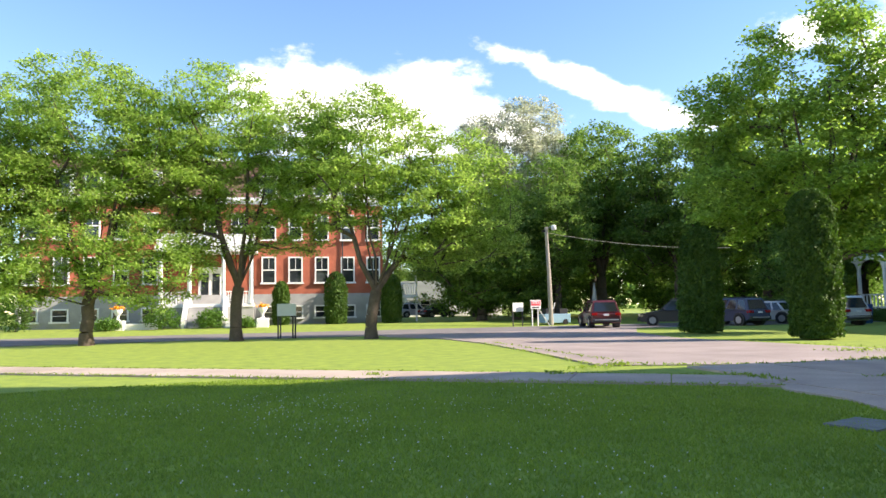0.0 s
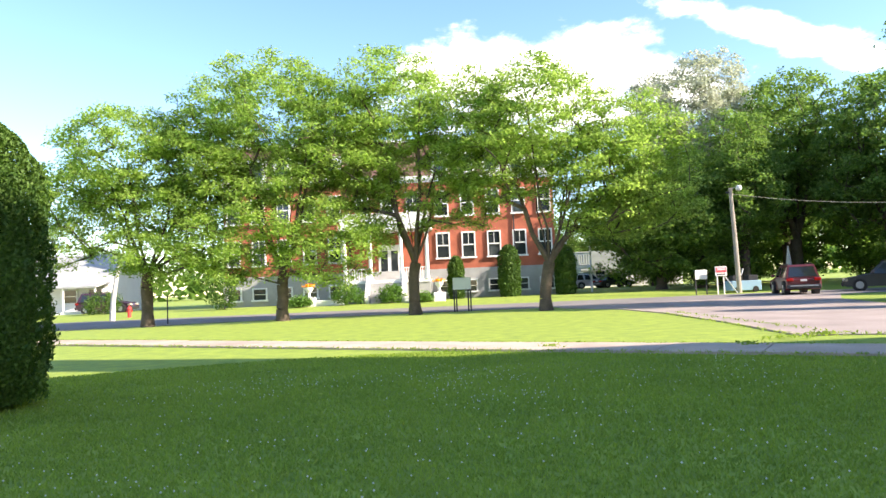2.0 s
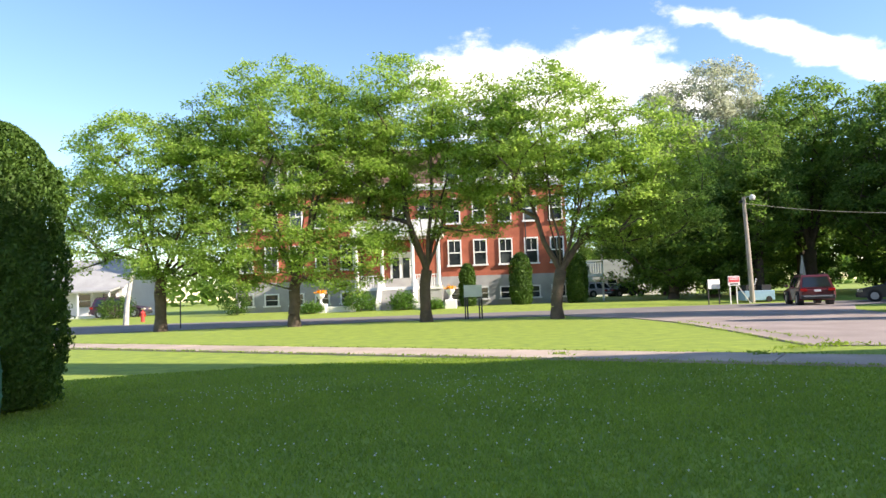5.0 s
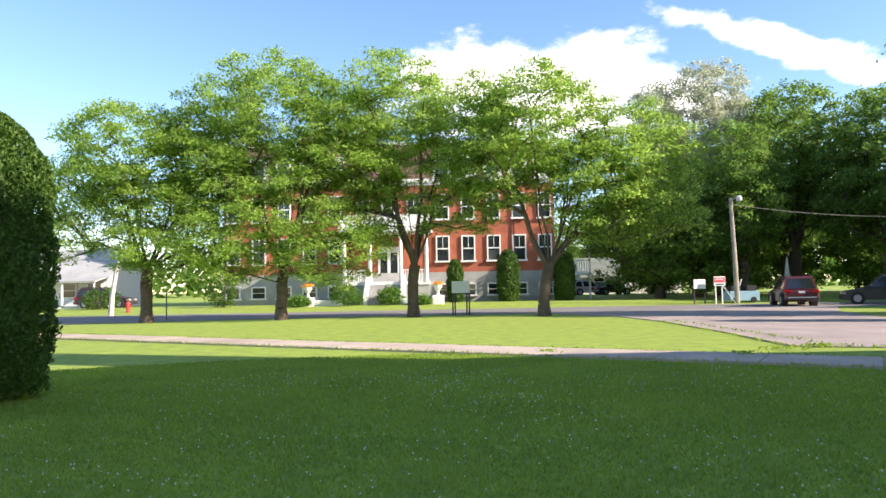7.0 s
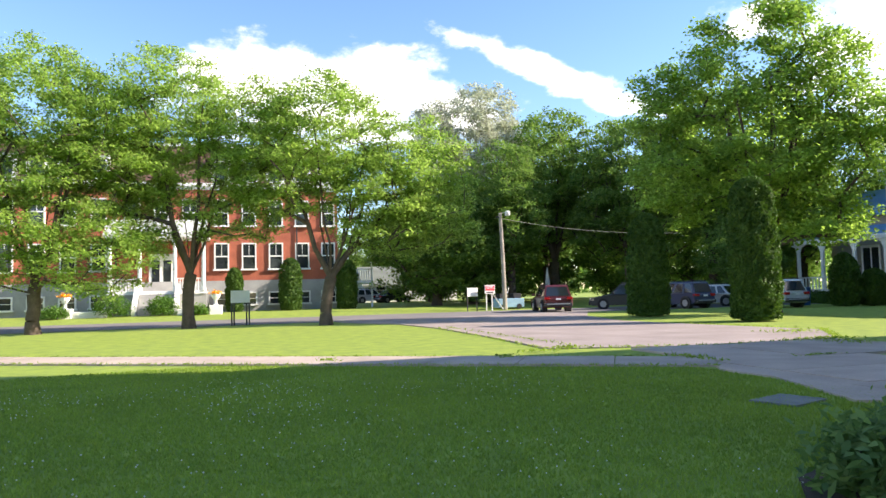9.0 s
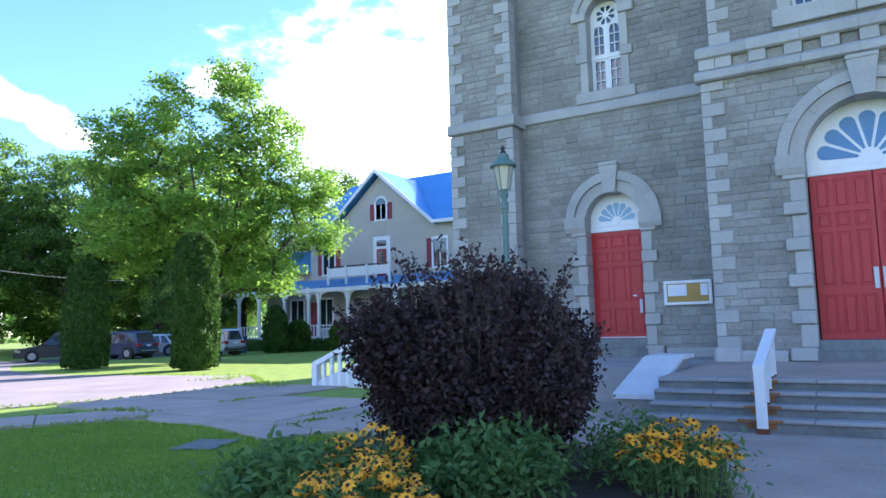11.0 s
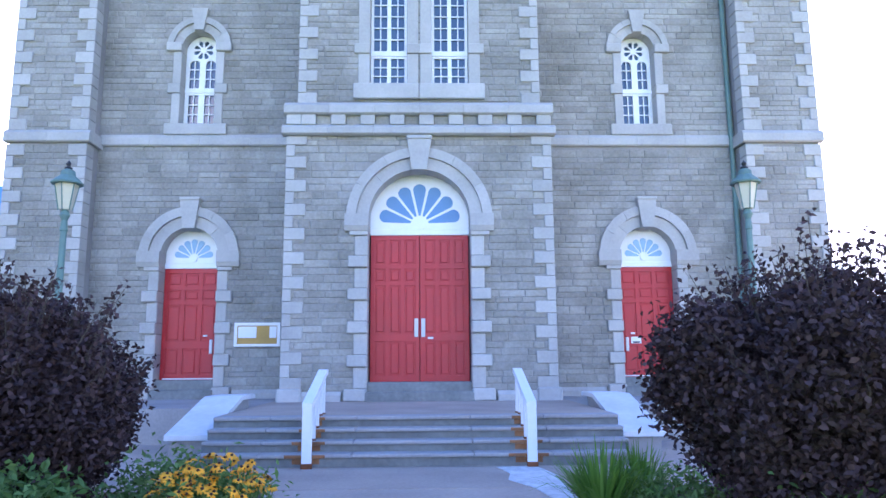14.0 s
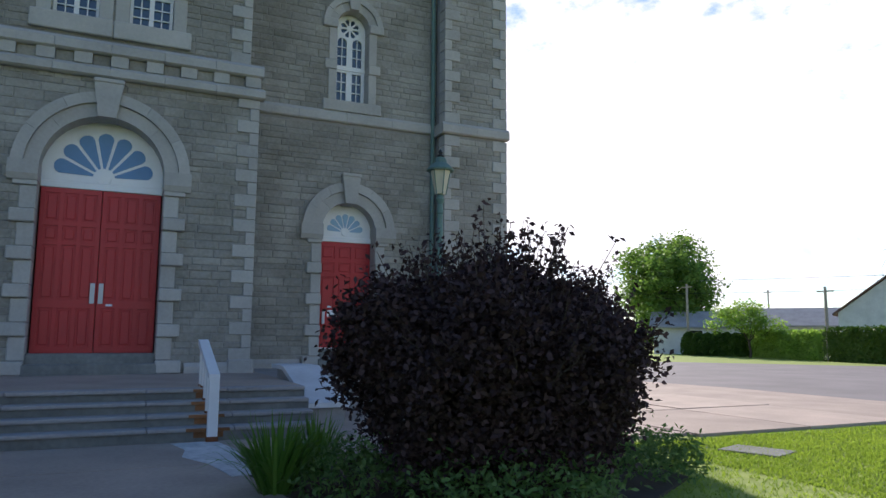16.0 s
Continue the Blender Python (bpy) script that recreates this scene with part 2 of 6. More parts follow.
# ---- builders ----
class Geo:
    """Collects vertices and faces of one mesh."""

    def __init__(self):
        self.v, self.f = [], []

    def add(self, verts, faces):
        k = len(self.v)
        self.v += [tuple(p) for p in verts]
        self.f += [tuple(i + k for i in f) for f in faces]
        return self

    def box(self, x0, x1, y0, y1, z0, z1, c=0.0):
        """A box with its edges chamfered by c."""
        if not c:
            p = [(x, y, z) for x in (x0, x1) for y in (y0, y1) for z in (z0, z1)]
            return self.add(p, [(0, 1, 3, 2), (4, 6, 7, 5), (0, 4, 5, 1), (2, 3, 7, 6), (0, 2, 6, 4), (1, 5, 7, 3)])
        bm = bmesh.new()
        bmesh.ops.create_cube(bm, size=1, matrix=Matrix.Translation(((x0 + x1) / 2, (y0 + y1) / 2, (z0 + z1) / 2)) @ Matrix.Diagonal((abs(x1 - x0), abs(y1 - y0), abs(z1 - z0), 1)))
        bmesh.ops.bevel(bm, geom=bm.edges[:], offset=c, segments=1, affect="EDGES")
        return self.bm(bm)

    def bm(self, bm):
        bm.verts.index_update()
        self.add([v.co for v in bm.verts], [[v.index for v in f.verts] for f in bm.faces])
        bm.free()
        return self

    def prism(self, poly, axis, a, b):
        """A polygon (two coordinates a point) pushed from a to b along an axis."""
        def at(p, h):
            q = list(p)
            q.insert("xyz".index(axis), h)
            return q
        n = len(poly)
        return self.add([at(p, a) for p in poly] + [at(p, b) for p in poly],
                        [tuple(range(n)), tuple(range(2 * n - 1, n - 1, -1))] + [(i, i + n, (i + 1) % n + n, (i + 1) % n) for i in range(n)])

    def tube(self, pts, radii, n=8, cap=True):
        pts = [Vector(p) for p in pts]
        k = len(self.v)
        for i, p in enumerate(pts):
            d = (pts[min(i + 1, len(pts) - 1)] - pts[max(i - 1, 0)]).normalized()
            s = d.orthogonal().normalized() if abs(d.z) < 0.95 else Vector((1, 0, 0))
            s = (s - d * s.dot(d)).normalized()
            t = d.cross(s)
            r = radii[i] if isinstance(radii, (list, tuple)) else radii
            self.v += [tuple(p + (s * math.cos(2 * math.pi * j / n) + t * math.sin(2 * math.pi * j / n)) * r) for j in range(n)]
        for i in range(len(pts) - 1):
            self.f += [(k + i * n + j, k + i * n + (j + 1) % n, k + (i + 1) * n + (j + 1) % n, k + (i + 1) * n + j) for j in range(n)]
        if cap:
            self.f += [tuple(k + j for j in reversed(range(n))), tuple(k + (len(pts) - 1) * n + j for j in range(n))]
        return self

    def lathe(self, profile, at=(0, 0, 0), n=16):
        """Rings of (radius, height) about an upright axis."""
        return self.tube([(at[0], at[1], at[2] + h) for r, h in profile], [max(r, 0.001) for r, h in profile], n)

    def mesh(self, name, material, smooth=False):
        me = bpy.data.meshes.new(name)
        me.from_pydata(self.v, [], self.f)
        me.materials.append(material)
        if smooth:
            me.shade_smooth()
        return me


def part(name, geo, material, parent=None, label="", smooth=False):
    """Links a mesh as one object, under a thing or part where one is given."""
    ob = new(name, geo if isinstance(geo, bpy.types.Mesh) else geo.mesh(name, material, smooth))
    if parent:
        ob.parent = parent
    return tagged(ob, label)


def thing(name, at, label, category, group="", turn=0.0, kind=""):
    """An Empty at the base of a thing, which parents its parts."""
    ob = new(name)
    ob.empty_display_size = 0.2
    ob.matrix_world = pose(*at, 0, 0, turn)
    return tagged(ob, label, category, group, kind)


def arch(cy, half, z0, spring, n=14, stilt=True):
    """The outline (y, z) of a round-headed opening."""
    return [(cy - half, z0)] + [(cy - half * math.cos(math.pi * i / n), spring + half * math.sin(math.pi * i / n)) for i in range(n + 1)] + [(cy + half, z0)]


def holed(outer, holes, x0, x1):
    """A wall across x, from x0 (front) to x1, with openings."""
    from mathutils.geometry import tessellate_polygon
    loops = [outer] + holes
    pts = [p for lp in loops for p in lp]
    tris = tessellate_polygon([[Vector((0, y, z)) for y, z in lp] for lp in loops])
    n = len(pts)
    g = Geo()
    g.v = [(x0, y, z) for y, z in pts] + [(x1, y, z) for y, z in pts]
    g.f = [tuple(t) for t in tris] + [tuple(i + n for i in reversed(t)) for t in tris]
    k = 0
    for lp in loops:
        m = len(lp)
        g.f += [(k + i, k + (i + 1) % m, k + (i + 1) % m + n, k + i + n) for i in range(m)]
        k += m
    return g


def ring(cy, spring, r0, r1, x0, x1, a0, a1, n=5):
    """One stone of an arch between two angles."""
    p = [(cy - r * math.cos(a0 + (a1 - a0) * i / n), spring + r * math.sin(a0 + (a1 - a0) * i / n)) for r, order in ((r0, range(n + 1)), (r1, range(n, -1, -1))) for i in order]
    return Geo().prism(p, "x", x0, x1)


def ground_patch(name, poly, z, material, label, category, thick=0.3):
    ob = part(name, Geo().prism(poly, "z", z - thick, z), material)
    return tagged(ob, label, category, kind="structure")


def raw_mesh(name, verts, faces_per, material):
    """A mesh of many loose pieces from arrays; every face has the same number of corners."""
    me = bpy.data.meshes.new(name)
    nv = len(verts)
    nf = nv // faces_per
    me.vertices.add(nv)
    me.vertices.foreach_set("co", np.ascontiguousarray(verts, np.float32).ravel())
    me.loops.add(nv)
    me.loops.foreach_set("vertex_index", np.arange(nv, dtype=np.int32))
    me.polygons.add(nf)
    me.polygons.foreach_set("loop_start", np.arange(nf, dtype=np.int32) * faces_per)
    me.update(calc_edges=True)
    me.materials.append(material)
    return me


def leaves(rng, centres, length, width, up=0.4, out=None, droop=0.0):
    """Pointed leaves, four corners each, at the given places."""
    n = len(centres)
    nrm = rng.normal(size=(n, 3))
    nrm[:, 2] = np.abs(nrm[:, 2]) + up
    nrm /= np.linalg.norm(nrm, axis=1, keepdims=True)
    d = rng.normal(size=(n, 3)) if out is None else out + rng.normal(size=(n, 3)) * 0.5
    d[:, 2] -= droop
    d -= nrm * (d * nrm).sum(1, keepdims=True)
    d /= np.linalg.norm(d, axis=1, keepdims=True) + 1e-9
    s = np.cross(nrm, d)
    ln = (length * rng.uniform(0.6, 1.3, n))[:, None]
    wd = (width * rng.uniform(0.7, 1.2, n))[:, None]
    c = np.asarray(centres)
    lift = nrm * wd * 0.25
    q = np.stack([c - d * ln / 2, c + s * wd / 2 + lift, c + d * ln / 2, c - s * wd / 2 + lift], 1)
    return q.reshape(-1, 3)


def crown_points(rng, blobs, n, shell=0.4):
    """Places inside a union of ellipsoids (x, y, z, rx, ry, rz), more of them near the outside."""
    vol = np.array([b[3] * b[4] * b[5] for b in blobs]) ** 0.8
    pick = rng.choice(len(blobs), n, p=vol / vol.sum())
    d = rng.normal(size=(n, 3))
    d /= np.linalg.norm(d, axis=1, keepdims=True)
    r = rng.uniform(shell ** 3, 1, n) ** (1 / 3)
    b = np.array(blobs)[pick]
    return b[:, :3] + d * r[:, None] * b[:, 3:]


def tree(name, at, blobs, fork, trunk_r, clumps, per, leaf, width, spread, leaf_m, bark_m, seed, label, category="tree", flat=0.6, lean=(0, 0), group="", droop=0.2, up=0.6, limbs=5):
    """A tree: a trunk and limbs that reach every clump of leaves, and the crown."""
    rng = np.random.default_rng(seed)
    ob = thing(name, at, label, category, group)
    pts = crown_points(rng, blobs, clumps)
    pts = pts[pts[:, 2] > 0.5]
    nodes, par = [(0.0, 0.0, -0.1)], [-1]
    for i in range(1, 5):
        nodes.append((lean[0] * i / 4 + rng.normal() * 0.04, lean[1] * i / 4 + rng.normal() * 0.04, fork * i / 4))
        par.append(i - 1)
    base = np.array(nodes[-1])
    # main limbs rise from the fork
    lo, hi = pts.min(0), pts.max(0)
    for k in range(limbs):
        a = 2 * math.pi * (k + rng.uniform(-0.25, 0.25)) / limbs
        end = base + np.array([math.cos(a) * (hi[0] - lo[0]) * 0.2, math.sin(a) * (hi[1] - lo[1]) * 0.2, (hi[2] - base[2]) * rng.uniform(0.5, 0.72)])
        for s in range(1, 6):
            q = base + (end - base) * s / 5
            q[:2] = base[:2] + (end - base)[:2] * (s / 5) ** 0.75
            nodes.append(tuple(q + rng.normal(size=3) * 0.07))
            par.append(4 if s == 1 else len(nodes) - 2)
    for p in pts[np.argsort(np.linalg.norm(pts - base, axis=1))][:: max(1, len(pts) // 260)]:
        nd = np.array(nodes[3:])
        gap = p - nd
        cost = np.linalg.norm(gap, axis=1) + 1.6 * np.maximum(0, nd[:, 2] - p[2] + 0.1)
        j = int(np.argmin(cost)) + 3
        a = np.array(nodes[j])
        steps = max(1, int(np.linalg.norm(p - a) / 1.1))
        for s in range(1, steps + 1):
            q = a + (p - a) * s / steps
            q[2] += 0.12 * math.sin(math.pi * s / steps) * np.linalg.norm(p - a) * 0.5
            nodes.append(tuple(q + rng.normal(size=3) * 0.06))
            par.append(j if s == 1 else len(nodes) - 2)
    load = np.ones(len(nodes))
    for i in range(len(nodes) - 1, 0, -1):
        load[par[i]] += load[i]
    rad = np.maximum(0.012, trunk_r * (load / load[0]) ** 0.62)
    g = Geo()
    for i in range(1, len(nodes)):
        r0 = rad[par[i]] if i < 5 else min(rad[par[i]], rad[i] * 1.25)
        if par[i] == 0:
            r0 *= 1.35
        g.tube([nodes[par[i]], nodes[i]], [r0, rad[i]], 9 if i < 5 else 5, cap=False)
    part("trunk", g, bark_m, ob, smooth=True)
    c = np.repeat(pts, per, axis=0)
    off = rng.normal(size=c.shape) * spread
    off[:, 2] *= flat
    off[:, 2] -= 0.35 * np.hypot(off[:, 0], off[:, 1]) * flat
    c = c + off
    c = c[c[:, 2] > 0.25]
    part("crown", raw_mesh("crown", leaves(rng, c, leaf, width, up, droop=droop), 4, leaf_m), leaf_m, ob)
    return ob


def conifer(name, at, height, radius, n, leaf, seed, label, group="", top=0.35, material=None, taper=0.0):
    """A clipped column of cedar: an upright trunk inside, and dense sprays."""
    rng = np.random.default_rng(seed)
    ob = thing(name, at, label, "cedar", group)
    part("trunk", Geo().tube([(0, 0, -0.05), (0, 0, height * 0.5), (0, 0, height * 0.9)], [radius * 0.14, radius * 0.1, 0.02], 8), M_BARK, ob)
    h = rng.uniform(0.02, 1, n)
    a = rng.uniform(0, 2 * math.pi, n)
    prof = np.where(h > 1 - top, np.sqrt(np.maximum(0, 1 - ((h - 1 + top) / top) ** 2)), 0.84 + 0.16 * np.sin(np.minimum(1, h / (1 - top)) * math.pi * 0.8))
    prof = prof * (1 - taper * h)
    lump = 1 + 0.06 * np.sin(a * 5 + h * 23) + 0.05 * np.sin(a * 9 - h * 41) + rng.normal(size=n) * 0.035
    depth = np.where(rng.random(n) < 0.25, rng.uniform(0.6, 0.95, n), 1.0)
    r = radius * np.maximum(prof, 0.02) * lump * depth
    c = np.stack([np.cos(a) * r, np.sin(a) * r, h * height], 1)
    out = np.stack([np.cos(a) * 0.5, np.sin(a) * 0.5, np.full(n, 0.9)], 1)
    lf = leaves(rng, c, leaf, leaf * 0.55, 0.0, out)
    # an inner body of foliage keeps the column closed
    g = Geo()
    g.lathe([(radius * 0.62, 0.05), (radius * 0.8, height * 0.25), (radius * 0.8 * (1 - taper * (0.95 - top)), height * (0.95 - top)), (radius * 0.45 * (1 - taper), height * 0.86), (0.03, height * 0.95)], n=14)
    part("foliage_core", g, material or M_CEDAR, ob)
    part("foliage", raw_mesh("foliage", lf, 4, material or M_CEDAR), M_CEDAR, ob)
    return ob

# ---- ground, roads and walks ----
def make_ground():
    """One sheet to the horizon; it rises a little beyond the street."""
    def z(x, y):
        t = min(1, max(0, (y - 48) / 8))
        return 0.3 * t * t * (3 - 2 * t)
    xs = [-900, -300, -120] + list(range(-80, 101, 4)) + [160, 400, 1000]
    ys = [-900, -300, -140] + list(range(-90, 121, 4)) + [180, 400, 1500]
    g = Geo()
    g.v = [(x, y, z(x, y)) for x in xs for y in ys]
    m = len(ys)
    g.f = [(i * m + j, (i + 1) * m + j, (i + 1) * m + j + 1, i * m + j + 1) for i in range(len(xs) - 1) for j in range(m - 1)]
    tagged(part("ground", g, M_GRASS), "mown green lawn with clover running to the horizon", "lawn", kind="structure")


make_ground()
ground_patch("road_street", [(-90, 20), (-30, 33.2), (-19.6, 35.6), (-12, 37.6), (-5, 38.6), (5, 38.4), (7.2, 34.5), (16.5, 36.5), (20, 40), (70, 40), (70, 47.6), (17, 47.6), (-5, 48.6), (-29, 51), (-90, 56)], 0.02, M_ASPH, "grey asphalt village street between the lawns", "road")
ground_patch("road_drive", [(6.6, 16.6), (7.0, 22), (7.1, 28), (6.6, 32.5), (4.6, 36.5), (4.4, 38.6), (20.2, 40.2), (16.9, 34), (15.4, 28), (15.8, 24), (16.6, 18.4), (14.4, 15.6), (10.5, 15.2)], 0.026, M_DRIVE, "worn pinkish asphalt driveway with cracked edges", "driveway")
ground_patch("road_side", [(30, -9.6), (21, -14.15), (18, -16.4), (15, -16.9), (10.4, -16.8), (7.2, -17.25), (-40, -24), (-60, -60), (24.4, -38.2), (34, -30.4), (60, -11), (60, 2)], 0.022, M_ASPH, "broad grey asphalt side road", "road")


def slabs(name, lanes, label, z=0.045):
    """A walk of separate concrete slabs along a line; each lane: start, end, near and far offset, slab length."""
    root = tagged(new(name, Geo().mesh(name, M_CONC)), label, "walk", kind="structure")
    rng = random.Random(len(lanes))
    for (ax, ay), (bx, by), w0, w1, ln in lanes:
        a, b = Vector((ax, ay, 0)), Vector((bx, by, 0))
        d = (b - a).normalized()
        s = Vector((-d.y, d.x, 0))
        n = max(1, round((b - a).length / ln))
        for i in range(n):
            p, q = a + (b - a) * (i / n) + d * 0.012, a + (b - a) * ((i + 1) / n) - d * 0.012
            c = [p + s * w0, q + s * w0, q + s * w1, p + s * w1]
            zz = z + rng.uniform(-0.006, 0.006)
            g = Geo()
            top = [(v.x, v.y, zz + rng.uniform(-0.004, 0.004)) for v in c]
            g.add([(x, y, -0.1) for x, y, _ in top] + top, [(4, 5, 6, 7), (0, 1, 5, 4), (1, 2, 6, 5), (2, 3, 7, 6), (3, 0, 4, 7)])
            part("slab", g, M_WALK, root)
    return root


ground_patch("kerb_drive", [(6.55, 16.7), (6.9, 22), (7.0, 28), (6.5, 32.4), (6.68, 32.4), (7.18, 28), (7.08, 22), (6.73, 16.7)], 0.04, M_WALK, "flush pinkish concrete edging of the driveway", "kerb")
slabs("pavement_lawn", [((-26, 31.27), (7.6, 11.45), 0.0, 1.7, 1.9)], "pinkish concrete slab sidewalk with grassy joints")
slabs("pavement_church", [((7.9, 8.6), (7.9, 11.9), -3.4, 0.0, 1.65), ((8.1, 13.9), (14.0, 13.9), -2.0, 1.4, 1.9)], "grey concrete slabs beside the church steps")
ground_patch("pavement_corner", [(7.45, -8.41), (7.7, -12.8), (7.2, -17.2), (10.4, -16.75), (15, -16.85), (18, -16.35), (21, -14.1), (21, -8.41)], 0.03, M_WALK, "sunlit concrete corner walk by the side road", "walk")
slabs("pavement_side", [((7.42, -15.6), (7.36, -8.45), -2.9, 0.0, 2.3), ((10.4, -13.4), (10.4, -8.45), -2.9, 0.0, 2.4)], "sunlit concrete slabs leading to the side road")
ground_patch("pavement_forecourt", [(7.55, -8.4), (10.2, -8.4), (16.2, -8.4), (16.2, 8.6), (7.55, 8.6)], 0.04, M_WALK, "stained concrete forecourt before the church steps", "forecourt")
ground_patch("pavement_bend", [(7.55, 6.9), (6.5, 7.5), (6.9, 8.6), (7.3, 9.8), (7.25, 11.0), (7.5, 11.44), (7.895, 11.9), (7.895, 8.61), (7.545, 8.59)], 0.034, M_WALK, "worn concrete apron where the walk bends to the church", "walk")
ground_patch("pavement_path", [(4.5, -1.9), (5.0, -2.2), (5.6, -2.0), (7.545, -1.76), (7.545, 1.49), (5.4, 1.04), (4.7, 0.95), (4.5, 0.5)], 0.036, M_WALK, "concrete apron between the flower beds before the church steps", "path")
ground_patch("pavement_patch", [(9.2, -1.3), (9.25, -1.85), (8.4, -2.0), (7.5, -1.95), (6.8, -1.93), (6.7, -1.7), (7.5, -1.58), (8.1, -1.34), (8.6, -1.42)], 0.046, M_CEMENT, "pale cement patch on the forecourt", "patch", 0.05)
for k, (x, y, w) in enumerate(((5.85, 7.9, 0.38), (6.0, -8.1, 0.38))):
    c = math.radians(20)
    pts = [(x + w * (math.cos(c) * u - math.sin(c) * v), y + w * (math.sin(c) * u + math.cos(c) * v)) for u, v in ((-1, -0.8), (1, -0.8), (1, 0.8), (-1, 0.8))]
    tagged(part("access_cover", Geo().prism(pts, "z", -0.05, 0.03), M_STEP), "square concrete access cover sunk in the lawn", "access cover", "lawn covers")
BED_N = [(2.5, 2.0), (2.6, 4.1), (3.3, 5.0), (4.9, 5.6), (7.3, 6.3), (7.4, 1.5), (5.1, 1.0)]
BED_S = [(5.5, -1.75), (4.0, -3.2), (4.2, -4.8), (5.0, -6.0), (7.3, -6.2), (7.4, -1.7)]
ground_patch("bed_north", BED_N, 0.03, M_SOIL, "planted soil bed beside the forecourt", "flower bed", 0.08)
ground_patch("bed_south", BED_S, 0.03, M_SOIL, "planted soil bed beside the forecourt", "flower bed", 0.08)

# ---- church ----
YC = -0.2
XS, XB, XP = 15.8, 14.1, 15.2  # faces of side walls, middle bay, corner piers
LAND = 0.7
TOPZ = 12.8


def stones(root, x, y0, y1, z0, z1, gaps, seed, limit, clear=0.0):
    """Coursed rubble on a wall face: separate stones, the rest joined."""
    rng = random.Random(seed)
    unit = Geo()
    b, fz = 0.0, 1.0
    unit.add([(0, 0, 0), (0, 1, 0), (0, 1, 1), (0, 0, 1), (-0.7, 0.02, 0.05), (-0.7, 0.98, 0.05), (-0.7, 0.98, 0.95), (-0.7, 0.02, 0.95),
              (-1, 0.12, 0.25), (-0.9, 0.85, 0.2), (-1, 0.9, 0.8), (-0.85, 0.1, 0.75)],
             [(0, 4, 5, 1), (1, 5, 6, 2), (2, 6, 7, 3), (3, 7, 4, 0), (4, 8, 9, 5), (5, 9, 10, 6), (6, 10, 11, 7), (7, 11, 8, 4), (8, 11, 10, 9)])
    me = unit.mesh("stone", M_STONE)
    rest, made, z = Geo(), 0, z0
    while z < z1 - 0.05:
        h = min(rng.choice((0.12, 0.14, 0.15, 0.17, 0.2)), z1 - z)
        blocked = sorted(g for g in (f(z, z + h) for f in gaps) if g)
        free, a = [], y0
        for g0, g1 in blocked:
            if g0 > a:
                free.append((a, min(g0, y1)))
            a = max(a, g1)
        if a < y1:
            free.append((a, y1))
        for a, e in free:
            y = a
            while y < e - 0.04:
                w = rng.uniform(0.22, 0.7)
                if e - y - w < 0.2:
                    w = e - y
                d = rng.uniform(0.008, 0.026)
                sy, sz, oy, oz = w - 0.009, h - 0.009, y + 0.0045, z + 0.0045
                if made < limit and z < 10.2:
                    ob = new("stone", me)
                    ob.location, ob.scale, ob.parent = (x, oy, oz), (d, sy, sz), root
                    made += 1
                else:
                    rest.add([(x + p[0] * d, oy + p[1] * sy, oz + p[2] * sz) for p in unit.v], unit.f)
                y += w
        z += h
    if rest.v:
        tagged(part("stonework", rest, M_STONE, root), kind="stuff")


def gap_arch(cy, half, z0, spring, more=0.06):
    def f(a, b):
        if b < z0 - 0.02 or a > spring + half + more:
            return None
        lo = max(a, spring)
        w = half + more if a < spring else math.sqrt(max(0, (half + more) ** 2 - (lo - spring) ** 2))
        return (cy - w, cy + w) if w > 0 else None
    return f


def gap_band(z0, z1):
    return lambda a, b: (-99, 99) if b > z0 + 0.06 and a < z1 - 0.06 else None


def build_wall(name, label, x, y0, y1, z0, z1, openings, seed, thick, bands=(), edge=0.0, limit=300):
    ob = tagged(part(name, holed([(y0, z0), (y1, z0), (y1, z1), (y0, z1)], [arch(*o) for o in openings], x, x + thick), M_MORTAR), label, "wall", kind="structure")
    gaps = [gap_arch(o[0], o[1], o[2], o[3]) for o in openings] + [gap_band(*b) for b in bands]
    stones(ob, x, y0 + edge, y1 - edge, max(z0, LAND), min(z1, 11.2), gaps, seed, limit)
    return ob


SD = 5.42  # side doors and windows stand this far from the middle
DOORS = {"north": (YC + SD, 0.68, LAND, 4.0), "south": (YC - SD, 0.68, LAND, 4.0)}
WINS = {"north": (YC + SD, 0.42, 7.22, 9.2), "south": (YC - SD, 0.42, 7.22, 9.2)}
wall_n = build_wall("wall_north", "grey coursed limestone church wall beside the middle bay", XS, YC + 2.6, YC + 8.0, -0.1, TOPZ, [DOORS["north"], WINS["north"]], 3, 0.9, [(6.66, 6.94)])
wall_s = build_wall("wall_south", "grey coursed limestone church wall beside the middle bay", XS, YC - 8.0, YC - 2.6, -0.1, TOPZ, [DOORS["south"], WINS["south"]], 4, 0.9, [(6.66, 6.94)])
CD = (YC, 1.1, LAND, 4.52)
wall_c = build_wall("wall_bay", "grey limestone projecting entrance bay of the church", XB, YC - 2.86, YC + 2.86, -0.1, 7.0, [CD], 5, 1.9, [(6.36, 7.0)])
TW = [(YC + 0.69, 0.42, 7.6, 10.6), (YC - 0.69, 0.42, 7.6, 10.6)]
wall_u = build_wall("wall_bay_upper", "grey limestone upper wall of the entrance bay", XB + 0.12, YC - 2.66, YC + 2.66, 7.0, 15.0, TW, 6, 1.8, [(6.9, 7.12)])
pier_n = build_wall("wall_pier_north", "grey limestone corner pier of the church", XP, YC + 7.71, YC + 9.5, -0.1, 17.5, [], 7, 1.7, [(6.57, 6.85)], limit=200)
